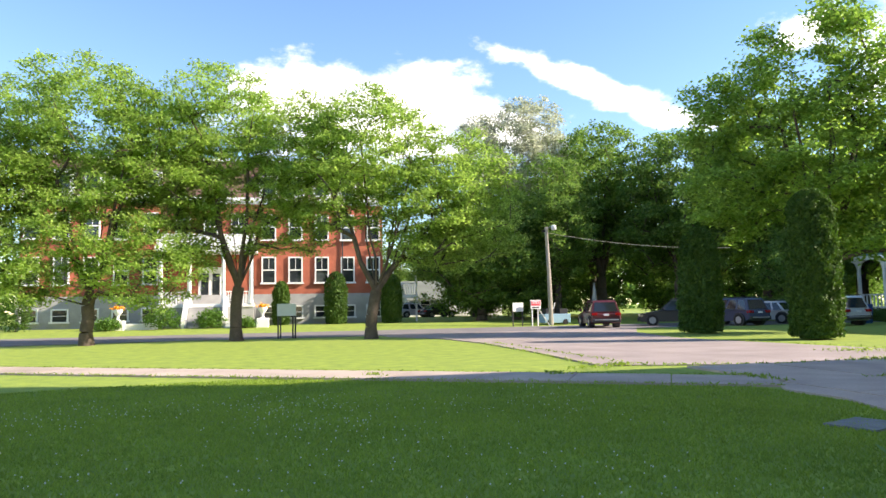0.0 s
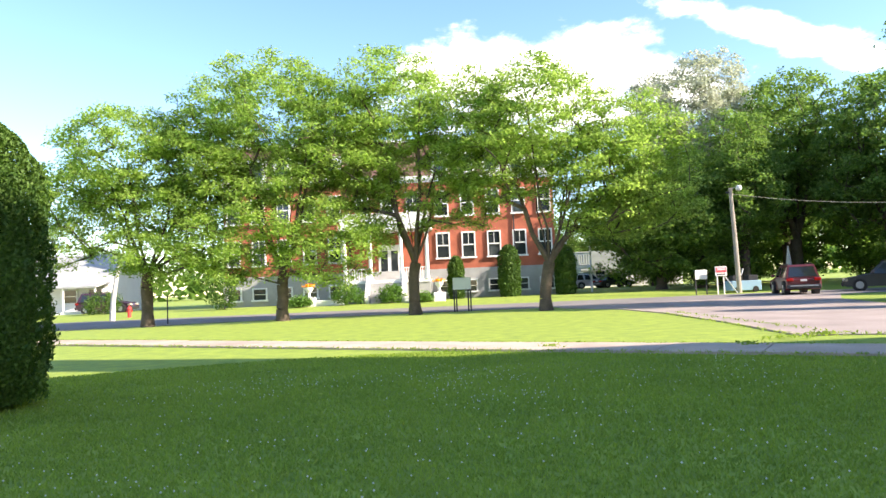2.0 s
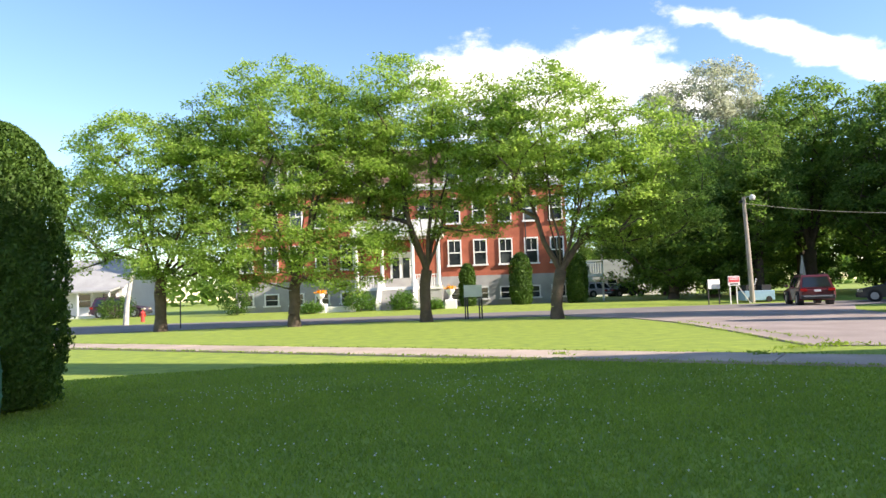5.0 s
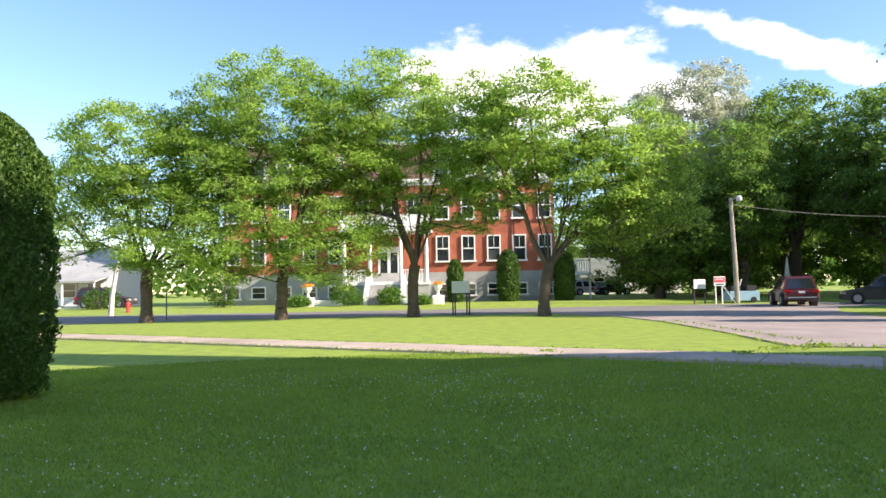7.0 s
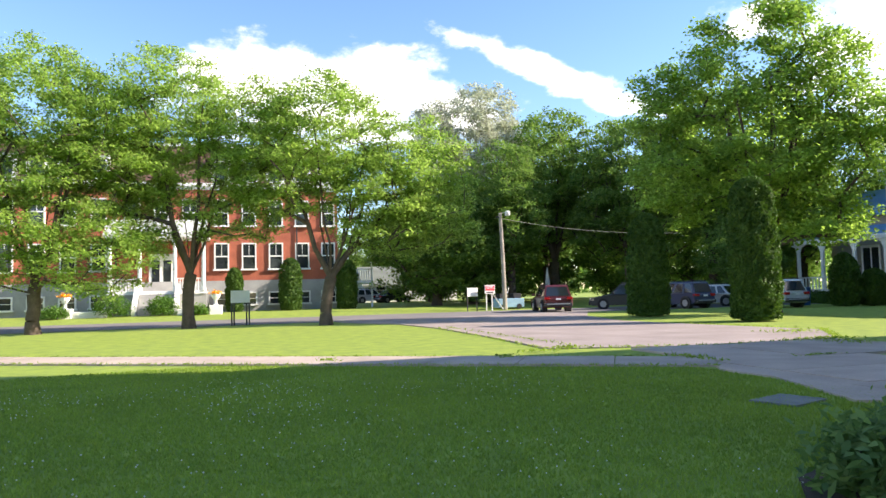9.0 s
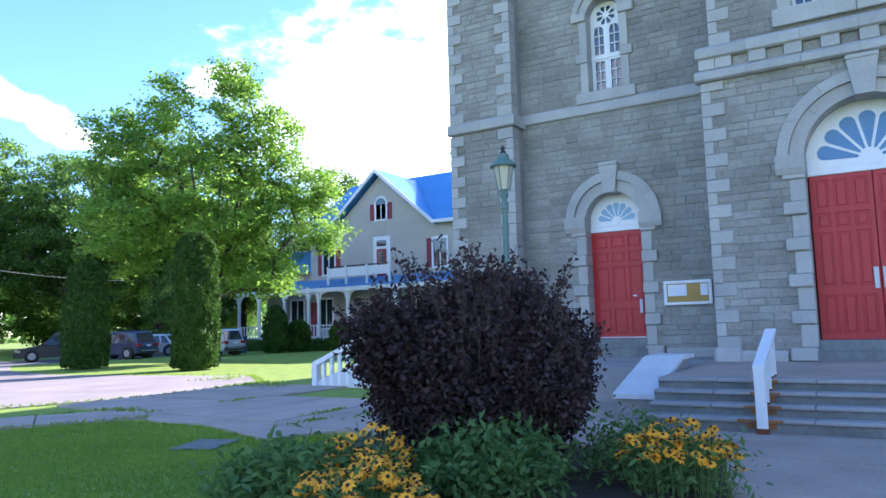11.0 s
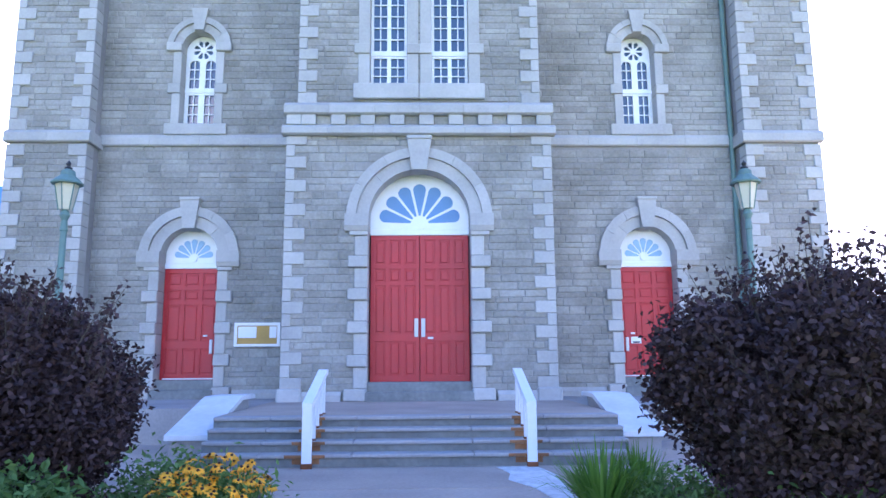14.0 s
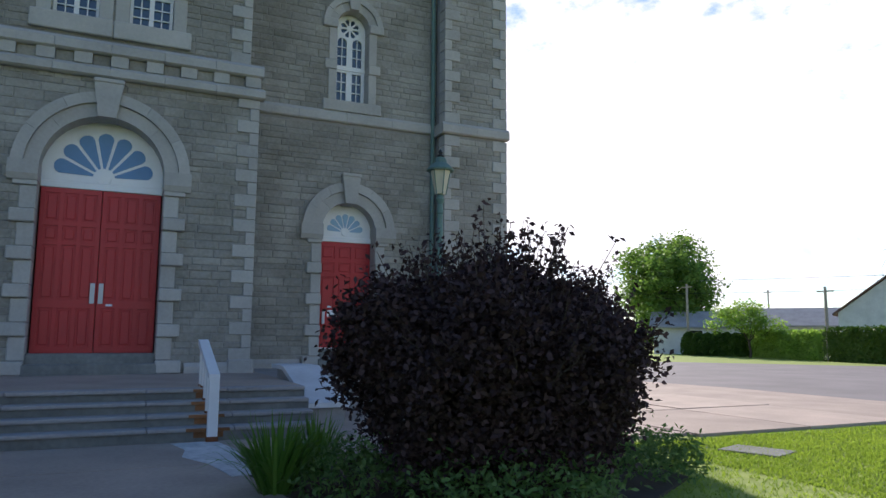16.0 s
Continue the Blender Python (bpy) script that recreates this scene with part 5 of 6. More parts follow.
def urn_pier(x, y, low, label):
    ob = thing("urn_pier", (x, y, 0.28), label, "garden urn", "white urns before the brick building")
    part("pier", Geo().box(-0.45, 0.45, -0.35, 0.35, -0.3, 0.62, 0.04), M_WHITE, ob)
    part("urn", Geo().lathe([(0.22, 0.62), (0.1, 0.72), (0.1, 0.95), (0.3, 1.2), (0.34, 1.4), (0.3, 1.4)], n=12), M_WHITE, ob)
    part("low_wall", Geo().box(*sorted((low * 0.46, low * 2.6)), -0.15, 0.15, -0.3, 0.4, 0.03), M_WHITE, ob)
    rng = np.random.default_rng(5)
    part("flowers", raw_mesh("flowers", leaves(rng, rng.normal(size=(120, 3)) * (0.2, 0.2, 0.08) + (0, 0, 1.5), 0.14, 0.12), 4, M_YELLOW), M_YELLOW, ob)


urn_pier(-11.6, 54.0, 1, "white urn with yellow flowers on a low wall")
urn_pier(-1.9, 54.0, -1, "white urn with yellow flowers on a low wall")


# ---- presbytery beside the church ----
def side_window(root, x, cy, z0, w, h, head=False, shutters=(1, 1)):
    """White window in a wall that faces -x, with shutters."""
    g = Geo()
    t = 0.14
    g.box(x - 0.08, x + 0.05, cy - w / 2 - t, cy + w / 2 + t, z0 + h, z0 + h + t * 1.3)
    g.box(x - 0.08, x + 0.05, cy - w / 2 - t, cy + w / 2 + t, z0 - t, z0)
    for s in (-1, 1):
        g.box(x - 0.07, x + 0.05, *sorted((cy + s * w / 2, cy + s * (w / 2 + t))), z0, z0 + h)
    g.box(x - 0.05, x + 0.05, cy - 0.04, cy + 0.04, z0, z0 + h)
    ob = part("window", g, M_WHITE, root)
    part("pane", Geo().box(x - 0.02, x + 0.04, cy - w / 2, cy + w / 2, z0, z0 + h), M_GLASS, ob)
    if head:
        part("window_head", Geo().prism(arch(cy, w / 2 + t, z0 + h, z0 + h + 0.05, 10), "x", x - 0.07, x + 0.04), M_WHITE, ob)
        part("pane", Geo().prism(arch(cy, w / 2, z0 + h, z0 + h + 0.05, 10), "x", x - 0.09, x + 0.0), M_GLASS, ob)
    for s, on in zip((-1, 1), shutters):
        if on:
            part("shutter", Geo().box(x - 0.07, x + 0.03, *sorted((cy + s * (w / 2 + t + 0.02), cy + s * (w / 2 + t + 0.42))), z0 - 0.05, z0 + h + 0.1, 0.01), M_SHUT, ob, "dark red shutter")


def presbytery():
    ob = thing("presbytery", (0, 0, 0), "large beige house with blue metal roof, red shutters and veranda", "house")
    x = 42.0
    part("wall", Geo().box(x, x + 12, 15.0, 38.2, -0.3, 9.1), M_BEIGE, ob, "beige stucco wall")
    gy, gh, top = 31.35, 4.45, 12.9
    part("gable", Geo().prism([(gy - gh, 9.1), (gy + gh, 9.1), (gy, top)], "x", x - 0.02, x + 7.0), M_BEIGE, ob, "beige gable wall")
    g = Geo()
    for s in (-1, 1):
        a, b = (gy + s * (gh + 0.6), 8.75), (gy, top + 0.25)
        g.prism([a, b, (b[0], b[1] + 0.2), (a[0], a[1] + 0.22)], "x", x - 0.55, x + 7.0)
    part("gable_roof", g, M_ROOFBL, ob)
    g = Geo()
    for s in (-1, 1):
        a, b = (gy + s * (gh + 0.62), 8.7), (gy, top + 0.18)
        g.prism([a, b, (b[0], b[1] + 0.3), (a[0], a[1] + 0.3)], "x", x - 0.64, x - 0.56)
    part("bargeboard", g, M_WHITE, ob)
    part("roof", Geo().prism([(x + 0.03, 9.1), (x + 0.03, 9.3), (x + 6, 13.9), (x + 12.5, 9.1)], "y", 14.6, 38.7), M_ROOFBL, ob, "blue sheet-metal roof")
    for a, b in ((14.6, 26.25), (36.45, 38.7)):
        part("roof_overhang", Geo().prism([(x - 0.55, 8.86), (x - 0.55, 9.0), (x + 0.3, 9.62), (x + 0.3, 9.4)], "y", a, b), M_ROOFBL, ob)
    part("eaves", Geo().box(x - 0.62, x - 0.555, 14.6, 26.3, 8.78, 9.02), M_WHITE, ob)
    part("eaves", Geo().box(x - 0.62, x - 0.555, 36.4, 38.7, 8.78, 9.02), M_WHITE, ob)
    side_window(ob, x, gy - 0.15, 9.6, 0.9, 1.1, True)
    side_window(ob, x, 36.3, 5.75, 1.1, 1.9)
    side_window(ob, x, 26.1, 5.75, 1.1, 1.95, shutters=(0, 1))
    side_window(ob, x, 21.5, 5.75, 1.1, 1.95)
    door = part("balcony_door", Geo().box(x - 0.08, x + 0.04, gy - 0.95, gy + 0.6, 5.2, 8.3), M_WHITE, ob)
    part("door_leaf", Geo().box(x - 0.1, x + 0.0, gy - 0.62, gy + 0.27, 5.25, 7.35), M_SHUT, door)
    part("pane", Geo().box(x - 0.11, x - 0.09, gy - 0.45, gy + 0.1, 6.1, 7.2), M_GLASS, door)
    part("pane", Geo().box(x - 0.1, x - 0.05, gy - 0.62, gy + 0.27, 7.55, 8.0), M_GLASS, door)
    # veranda
    v = part("veranda_roof", Geo().prism([(x - 3.0, 4.35), (x - 3.0, 4.5), (x, 5.35), (x, 5.2)], "y", 22, 43.4), M_ROOFBL, ob)
    part("veranda_fascia", Geo().box(x - 3.06, x - 3.0, 22, 43.4, 4.2, 4.5), M_WHITE, ob)
    part("veranda_floor", Geo().box(x - 3.0, x, 22, 43.4, 0.75, 0.98), M_OFFWHITE, ob)
    part("veranda_skirt", Geo().box(x - 2.9, x - 2.8, 22, 43.4, -0.2, 0.75), M_FOUND, ob)
    for y in (24, 28, 32.2, 34.9, 35.9, 38.3, 41, 43.2):
        c = part("column", Geo().box(x - 2.95, x - 2.75, y - 0.11, y + 0.11, 0.98, 4.2, 0.02), M_WHITE, v)
        for s in (-1, 1):
            part("bracket", Geo().prism([(y + s * 0.11, 4.2), (y + s * 0.75, 4.2), (y + s * 0.3, 4.0), (y + s * 0.11, 3.5)], "x", x - 2.9, x - 2.82), M_WHITE, c)
    r = part("veranda_rail", Geo().box(x - 2.92, x - 2.82, 22, 43.2, 1.75, 1.85), M_OFFWHITE, ob)
    for i in range(70):
        y = 22.2 + 0.3 * i
        part("baluster", Geo().box(x - 2.9, x - 2.84, y - 0.04, y + 0.04, 0.98, 1.75), M_WHITE, r)
    b = part("balcony_rail", Geo().box(x - 2.2, x - 2.1, 29.0, 34.6, 6.0, 6.1), M_DARK, ob)
    part("balcony_panel", Geo().box(x - 2.17, x - 2.13, 29.0, 34.6, 5.3, 5.95), M_WHITE, b)
    for y in (29.0, 31.0, 32.9, 34.6):
        part("balcony_post", Geo().box(x - 2.22, x - 2.08, y - 0.07, y + 0.07, 4.55, 6.1), M_WHITE, b)
    for y, w in ((36.6, 1.2), (39.6, 1.3), (27.0, 1.2)):
        side_window(ob, x, y, 1.6, w, 2.2, shutters=(0, 0))
    d = part("door", Geo().box(x - 0.06, x + 0.02, 37.4, 38.3, 0.98, 3.6), M_SHUT, ob)
    part("wing", Geo().box(x + 2, x + 10, 38.2, 45, -0.3, 6.2), M_BEIGE, ob)
    part("wing_roof", Geo().prism([(x + 1.5, 6.2), (x + 6, 8.6), (x + 10.5, 6.2)], "y", 38.2, 45.4), M_ROOFBL, ob)


presbytery()


def side_stair():
    """White balustrade of a short stair against the church's north corner."""
    ob = thing("side_stair", (-0.7, 0.7, 0), "short concrete stair with a white balustrade beside the church", "stair")
    for i in range(3):
        part("step", Geo().box(14.75, 16.4, 8.95, 12.0 - 0.3 * i, 0.17 * i - 0.02, 0.17 * (i + 1)), M_CONC, ob)
    for x in (14.6, 16.5):
        r = part("handrail", Geo().prism([(12.35, 0.52), (12.35, 0.66), (10.5, 1.42), (8.95, 1.42), (8.95, 1.28), (10.5, 1.28)], "x", x - 0.09, x + 0.09), M_WHITE, ob)
        part("newel", Geo().box(x - 0.1, x + 0.1, 12.2, 12.38, -0.05, 0.6, 0.015), M_WHITE, r)
        part("kickboard", Geo().prism([(12.2, 0.0), (12.2, 0.16), (10.5, 0.8), (8.95, 0.8), (8.95, 0.0)], "x", x - 0.03, x + 0.03), M_OFFWHITE, r)
        for i in range(12):
            y = 12.02 - 0.27 * i
            part("baluster", Geo().box(x - 0.04, x + 0.04, y - 0.045, y + 0.045, 0.0, min(0.58 + (12.35 - y) * 0.41, 1.3)), M_WHITE, r)


side_stair()


def bin_thing(name, at, w, h, material, label, round_body=True):
    ob = thing(name, at, label, "bin")
    if round_body:
        part("barrel", Geo().lathe([(w * 0.86, 0), (w * 0.95, 0.05), (w, h * 0.3), (w * 1.04, h * 0.33), (w, h * 0.36), (w, h * 0.63), (w * 1.04, h * 0.66), (w, h * 0.69), (w * 0.93, h * 0.9), (w * 0.93, h * 0.94)], n=24), material, ob)
        part("paper_label", Geo().tube([(0.06, -w * 0.98, h * 0.78), (0.06, -w * 1.03, h * 0.78)], 0.085, 12), M_PAPER, ob, "round white sticker")
        part("lid", Geo().lathe([(w * 0.97, h * 0.94), (w * 0.99, h * 0.98), (w * 0.9, h)], n=24), material, ob)
    else:
        part("body", Geo().prism([(-w * 0.85, 0.06), (w * 0.85, 0.06), (w, h * 0.9), (-w, h * 0.9)], "y", -w * 0.9, w * 0.9), material, ob)
        part("lid", Geo().box(-w * 1.06, w * 1.06, -w, w * 0.95, h * 0.9, h, 0.02), material, ob)
        for s in (-1, 1):
            part("wheel", Geo().tube([(s * w * 0.9, w * 0.8, 0.1), (s * w * 0.6, w * 0.8, 0.1)], 0.1, 10), M_TYRE, ob)


bin_thing("rain_barrel", (-7.02, 9.75, 0.0), 0.33, 0.95, M_BINGREEN, "green plastic barrel beside the cedar column")
bin_thing("wheelie_bin", (33.2, 36.9, 0.0), 0.45, 1.2, M_BINBLUE, "blue wheeled recycling bin under the trees", False)
bin_thing("wheelie_bin", (35.6, 36.2, 0.0), 0.32, 1.0, M_OFFWHITE, "white wheeled bin under the trees", False)

# ---- south side: houses, shed, poles ----
simple_house("shed", (49.08, -48.9, 0.1), 224, 7.5, 4, 2.5, 3.6, M_OFFWHITE, M_FOUND, "low pale garden shed with a grey roof", 1)
simple_house("bungalow", (54.3, -67.33, 0.1), 218, 14, 8, 2.9, 4.6, M_OFFWHITE, M_FOUND, "white bungalow with a dark grey roof behind the hedge", 4)
simple_house("village_house", (35.39, -65.56, 0.1), 301, 11, 9, 3.6, 7.0, M_OFFWHITE, M_ROOFBR, "pale village house with a brown roof and white balcony", 3, True)
for px, py, h in ((47.05, -46.02, 6.2), (31.51, -43.21, 4.9), (62.89, -74.23, 7.5)):
    ob = thing("utility_post", (px, py, 0), "grey wooden utility pole beside the hedge", "pole", "poles along the side road")
    part("pole", Geo().tube([(0, 0, -0.1), (0, 0, h)], [0.13, 0.09], 8), M_POLE, ob)
    part("crossarm", Geo().box(-0.6, 0.6, -0.05, 0.05, h - 0.35, h - 0.25), M_POLE, ob)
cable((70.47, -39.13, 7.4), (10.93, -77.86, 7.4), 0.5, 0.02, "dark overhead wire along the side road", 20)
cable((70.44, -37.13, 6.1), (10.9, -75.86, 6.1), 0.5, 0.018, "dark overhead wire along the side road", 20)

# ---- trees ----
ROW = "honey locusts along the street"
LOC = "tall honey locust with feathery light green leaves on the street verge"
def locust(at, blobs, fork, clumps, seed, lean=(0, 0)):
    tree("locust_tree", at, blobs, fork, 0.28, int(clumps * 0.7), 92, 0.18, 0.095, 0.3, M_LOCUST, M_BARK, seed, LOC, flat=0.42, lean=lean, group=ROW, up=0.75, droop=0.2, limbs=6)


locust((-15.9, 35.9, 0), [(-0.8, 0, 8.5, 3.4, 3.2, 2.7), (-4.0, 0, 6.7, 2.7, 2.6, 1.8), (2.6, 0, 7.4, 2.8, 2.6, 2.9), (0.6, -0.8, 3.6, 2.6, 2.0, 1.5), (-3.4, 0, 4.4, 2.6, 1.8, 1.4), (3.4, -1.0, 3.8, 2.2, 2.0, 1.9), (0.2, 0, 6.0, 3.2, 2.4, 1.6)], 2.6, 900, 11)
locust((-9.3, 36.2, 0), [(-0.2, 0, 10.7, 3.7, 3.6, 2.9), (-3.1, 0, 9.0, 2.4, 2.8, 3.2), (2.8, 0, 9.2, 2.8, 2.8, 3.0), (-1.8, -1.0, 3.6, 2.5, 2.0, 1.9), (2.8, -1.2, 3.3, 2.6, 2.0, 2.0), (0.4, -1.4, 5.4, 3.0, 1.8, 1.7), (-0.5, 0, 7.0, 3.6, 2.6, 1.6)], 2.4, 1020, 12)
locust((-2.8, 36.9, 0), [(-0.8, 0, 10.7, 3.2, 3.6, 3.0), (2.9, 0, 9.6, 2.7, 2.8, 2.8), (-2.8, 0, 7.8, 2.6, 2.8, 2.6), (0.2, 0, 7.2, 3.6, 2.8, 1.8), (2.4, -0.4, 5.3, 2.5, 2.0, 1.3), (-2.6, -0.4, 4.7, 2.2, 1.8, 1.2)], 2.6, 860, 13)
locust((3.55, 35.2, 0), [(0.0, 0, 9.5, 3.1, 3.4, 2.9), (4.3, 0, 8.0, 3.2, 2.8, 2.6), (-2.2, 0, 8.2, 2.3, 2.8, 2.6), (5.4, 0, 5.6, 2.5, 2.2, 1.8), (2.4, -0.4, 6.6, 3.0, 2.6, 1.8), (3.4, -0.3, 4.3, 2.2, 1.8, 1.1), (-1.8, 0, 5.9, 1.9, 1.9, 0.9), (1.6, 0.3, 4.9, 1.4, 1.4, 0.9)], 2.3, 960, 14, (0.25, 0))

tree("maple_tree", (24.6, 29.6, 0), [(0.2, -0.2, 8.4, 3.1, 3.1, 3.6), (0.8, -0.7, 14.2, 1.2, 1.2, 2.6), (-1.5, 1.3, 12.6, 1.5, 1.5, 2.4), (-3.4, 2.9, 11.0, 1.7, 1.7, 2.6), (2.5, -2.1, 11.6, 1.5, 1.5, 2.2), (3.7, -3.1, 9.4, 1.6, 1.6, 1.8),
     (4.3, -3.7, 7.0, 1.4, 1.4, 1.2), (2.0, -1.7, 4.6, 2.2, 2.0, 1.3), (-3.0, 2.6, 7.0, 2.4, 2.4, 2.4)], 3.2, 0.42, 560, 95, 0.22, 0.16, 0.38, M_BRIGHT, M_BARK, 21, "large bright green silver maple beside the cedar columns", flat=0.5, up=0.9, limbs=7)

BG = "dark trees at the edge of the lawn"
DARK = "tall dark green maple at the edge of the lawn"
m1 = tree("maple_tree", (18.9, 58.0, 0.3), [(0, 0, 5.8, 4.2, 4.0, 5.2), (-2.4, 0, 4.2, 3.4, 3.2, 3.8), (2.6, 0, 5.0, 3.2, 3.2, 4.4)], 2.0, 0.4, 330, 80, 0.28, 0.2, 0.46, M_MAPLE, M_BARK, 31, DARK, group=BG, flat=0.5)
m2 = tree("maple_tree", (27.5, 60.0, 0.3), [(0, 0, 11.5, 4.4, 4.2, 6.6), (3.0, 0, 9.5, 3.2, 3.2, 4.8), (-3.2, 0, 9.0, 3.2, 3.2, 4.6)], 3.6, 0.45, 330, 80, 0.28, 0.2, 0.46, M_MAPLE, M_BARK, 32, DARK, group=BG, flat=0.5)
m3 = tree("maple_tree", (34.5, 57.0, 0.3), [(0, 0, 11.0, 4.8, 4.2, 6.0), (2.6, 0, 7.0, 3.4, 3.2, 3.6), (-3.0, 0, 7.6, 3.4, 3.2, 4.0)], 3.2, 0.45, 330, 80, 0.28, 0.2, 0.46, M_MAPLE, M_BARK, 33, DARK, group=BG, flat=0.5)
for src, x, y, s, r in ((m1, 15.6, 57.8, 0.98, 150), (m1, 10.5, 96, 1.0, 70), (m1, 16.5, 98, 0.95, 10), (m2, 21.8, 56.5, 0.78, 80), (m3, 31.0, 53.0, 0.92, 130), (m2, 38.5, 52.0, 1.0, 200), (m3, 43.0, 47.0, 0.95, 40), (m1, 23.5, 66.0, 1.2, 60),
                        (m3, 30.5, 68.0, 1.1, 250), (m2, 45.0, 58.0, 1.05, 300), (m1, 36.5, 45.5, 0.72, 20), (m3, 50.5, 44.0, 1.0, 90), (m2, 57, 30, 1.1, 10), (m3, 58.0, 20.0, 1.05, 70),
                        (m1, 21, 79, 1.1, 100), (m1, 28, 76, 1.0, 200), (m1, 35, 78, 1.1, 300), (m1, 42, 75, 1.05, 50), (m1, 49, 70, 1.0, 140), (m1, 56, 62, 1.1, 240), (m1, 60, 50, 1.0, 330), (m1, 62, 40, 1.1, 30)):
    copy_thing(src, pose(x, y, 0.0 if y < 50 else 0.3, 0, 0, r) @ Matrix.Diagonal((s, s, s, 1)))
tree("poplar_tree", (20.8, 63.5, 0.3), [(0, 0, 15.5, 3.0, 3.0, 5.4), (-3.4, 0, 14.0, 2.4, 2.8, 5.2), (2.8, 0, 15.8, 2.0, 2.6, 5.4), (-1.5, 0, 10.5, 4, 2.6, 5.0), (4.4, 0, 14.0, 1.6, 2, 4)], 5.0, 0.4, 560, 80, 0.24, 0.17, 0.36, M_POPLAR, M_BIRCH, 41, "tall white poplar with silvery leaves behind the maples")

tree("maple_tree", (57.64, -53.29, 0), [(0, 0, 7.4, 5.0, 5.0, 5.2), (-3.6, 3.0, 6.0, 3.6, 3.6, 4.4), (3.4, -3.4, 6.6, 3.6, 3.6, 4.6)], 2.0, 0.45, 380, 55, 0.42, 0.3, 0.65, M_MAPLE, M_BARK, 51, "broad dark green maple beyond the side road")
tree("small_tree", (39.13, -44.52, 0), [(0, 0, 3.2, 1.5, 1.5, 1.2), (1.5, 1.0, 3.0, 1.3, 1.2, 0.9), (-1.3, -0.8, 2.4, 1.2, 1.2, 0.8)], 1.2, 0.09, 90, 36, 0.22, 0.15, 0.3, M_BRIGHT, M_BARK, 52, "small leafy tree in front of the clipped hedge")
tree("bare_tree", (40.82, -68.5, 0), [(0, 0, 8.5, 3.4, 3.4, 3.2), (1.6, 0.5, 7.0, 2.8, 2.8, 2.4)], 2.4, 0.2, 110, 1, 0.1, 0.05, 0.2, M_BRIGHT, M_BIRCH, 53, "bare pale branched tree behind the hedge")


def far_woods():
    """Distant tree line round the horizon."""
    rng = np.random.default_rng(77)
    parts = []
    for a0, a1, dist, h in ((-62, 75, 190, 13), (110, 175, 210, 6)):
        n = 2600
        a = np.radians(rng.uniform(a0, a1, n))
        r = dist + rng.normal(size=n) * 8
        top = h * (0.65 + 0.35 * np.sin(a * 37) * np.sin(a * 91 + 1) + 0.2 * np.sin(a * 213))
        z = rng.uniform(0, 1, n) ** 0.7 * top
        c = np.stack([np.sin(a) * r, np.cos(a) * r, z], 1)
        parts.append(leaves(rng, np.repeat(c, 5, 0) + rng.normal(size=(n * 5, 3)) * 1.2, 2.2, 1.6))
    ob = part("far_woods", raw_mesh("far_woods", np.concatenate(parts), 4, M_MAPLE), M_MAPLE)
    tagged(ob, "distant green tree line along the horizon", "woods", kind="stuff")


far_woods()
COL = "clipped cedar columns"
conifer("cedar_column", (-7.45, 10.85, 0), 4.1, 0.9, 42000, 0.07, 61, "dense clipped cedar column on the lawn", COL, 0.36, taper=0.08)
conifer("cedar_column", (18.9, 31.4, 0), 5.1, 1.08, 14000, 0.16, 62, "dark clipped cedar column beside the driveway", COL, 0.25, taper=0.3)
conifer("cedar_column", (19.1, 24.1, 0), 5.75, 1.0, 30000, 0.13, 63, "tall clipped cedar column beside the driveway", COL, 0.16, taper=0.24)
for x, h, r, s in ((-0.6, 3.4, 0.62, 64), (3.6, 4.1, 0.85, 65), (8.0, 3.9, 0.8, 66)):
    conifer("cedar_column", (x, 57.3, 0.25), h, r, 3500, 0.22, s, "bright green cedar against the brick building", COL, 0.4)
for k, (x, y, h, r) in enumerate(((36.2, 34.2, 2.2, 0.8), (38.0, 32.0, 2.0, 0.7), (34.6, 34.8, 3.2, 0.8))):
    conifer("cedar_column", (x, y, 0), h, r, 3000, 0.22, 70 + k, "dark rounded cedar before the beige house", COL, 0.5)


def hedge(name, a, b, w, h, n, leaf, seed, material, label):
    rng = np.random.default_rng(seed)
    A, B = Vector((*a, 0)), Vector((*b, 0))
    d = (B - A).normalized()
    s = Vector((-d.y, d.x, 0))
    ln = (B - A).length
    u, f = rng.uniform(0, ln, n), rng.integers(0, 3, n)
    side = np.where(f == 0, -1, np.where(f == 1, 1, rng.uniform(-1, 1, n))) * w / 2
    hz = np.where(f == 2, h, rng.uniform(0, h, n)) + rng.normal(size=n) * 0.07
    side = side + rng.normal(size=n) * 0.07
    c = np.array(A)[None] + np.outer(u, d) + np.outer(side, s) + np.outer(hz, (0, 0, 1))
    ob = thing(name, (0, 0, 0), label, "hedge")
    g = Geo()
    p = [A + s * w * 0.42, B + s * w * 0.42, B - s * w * 0.42, A - s * w * 0.42]
    g.prism([(v.x, v.y) for v in p], "z", 0, h * 0.92)
    part("hedge_core", g, material, ob)
    part("foliage", raw_mesh("foliage", leaves(rng, c, leaf, leaf * 0.6), 4, material), material, ob)


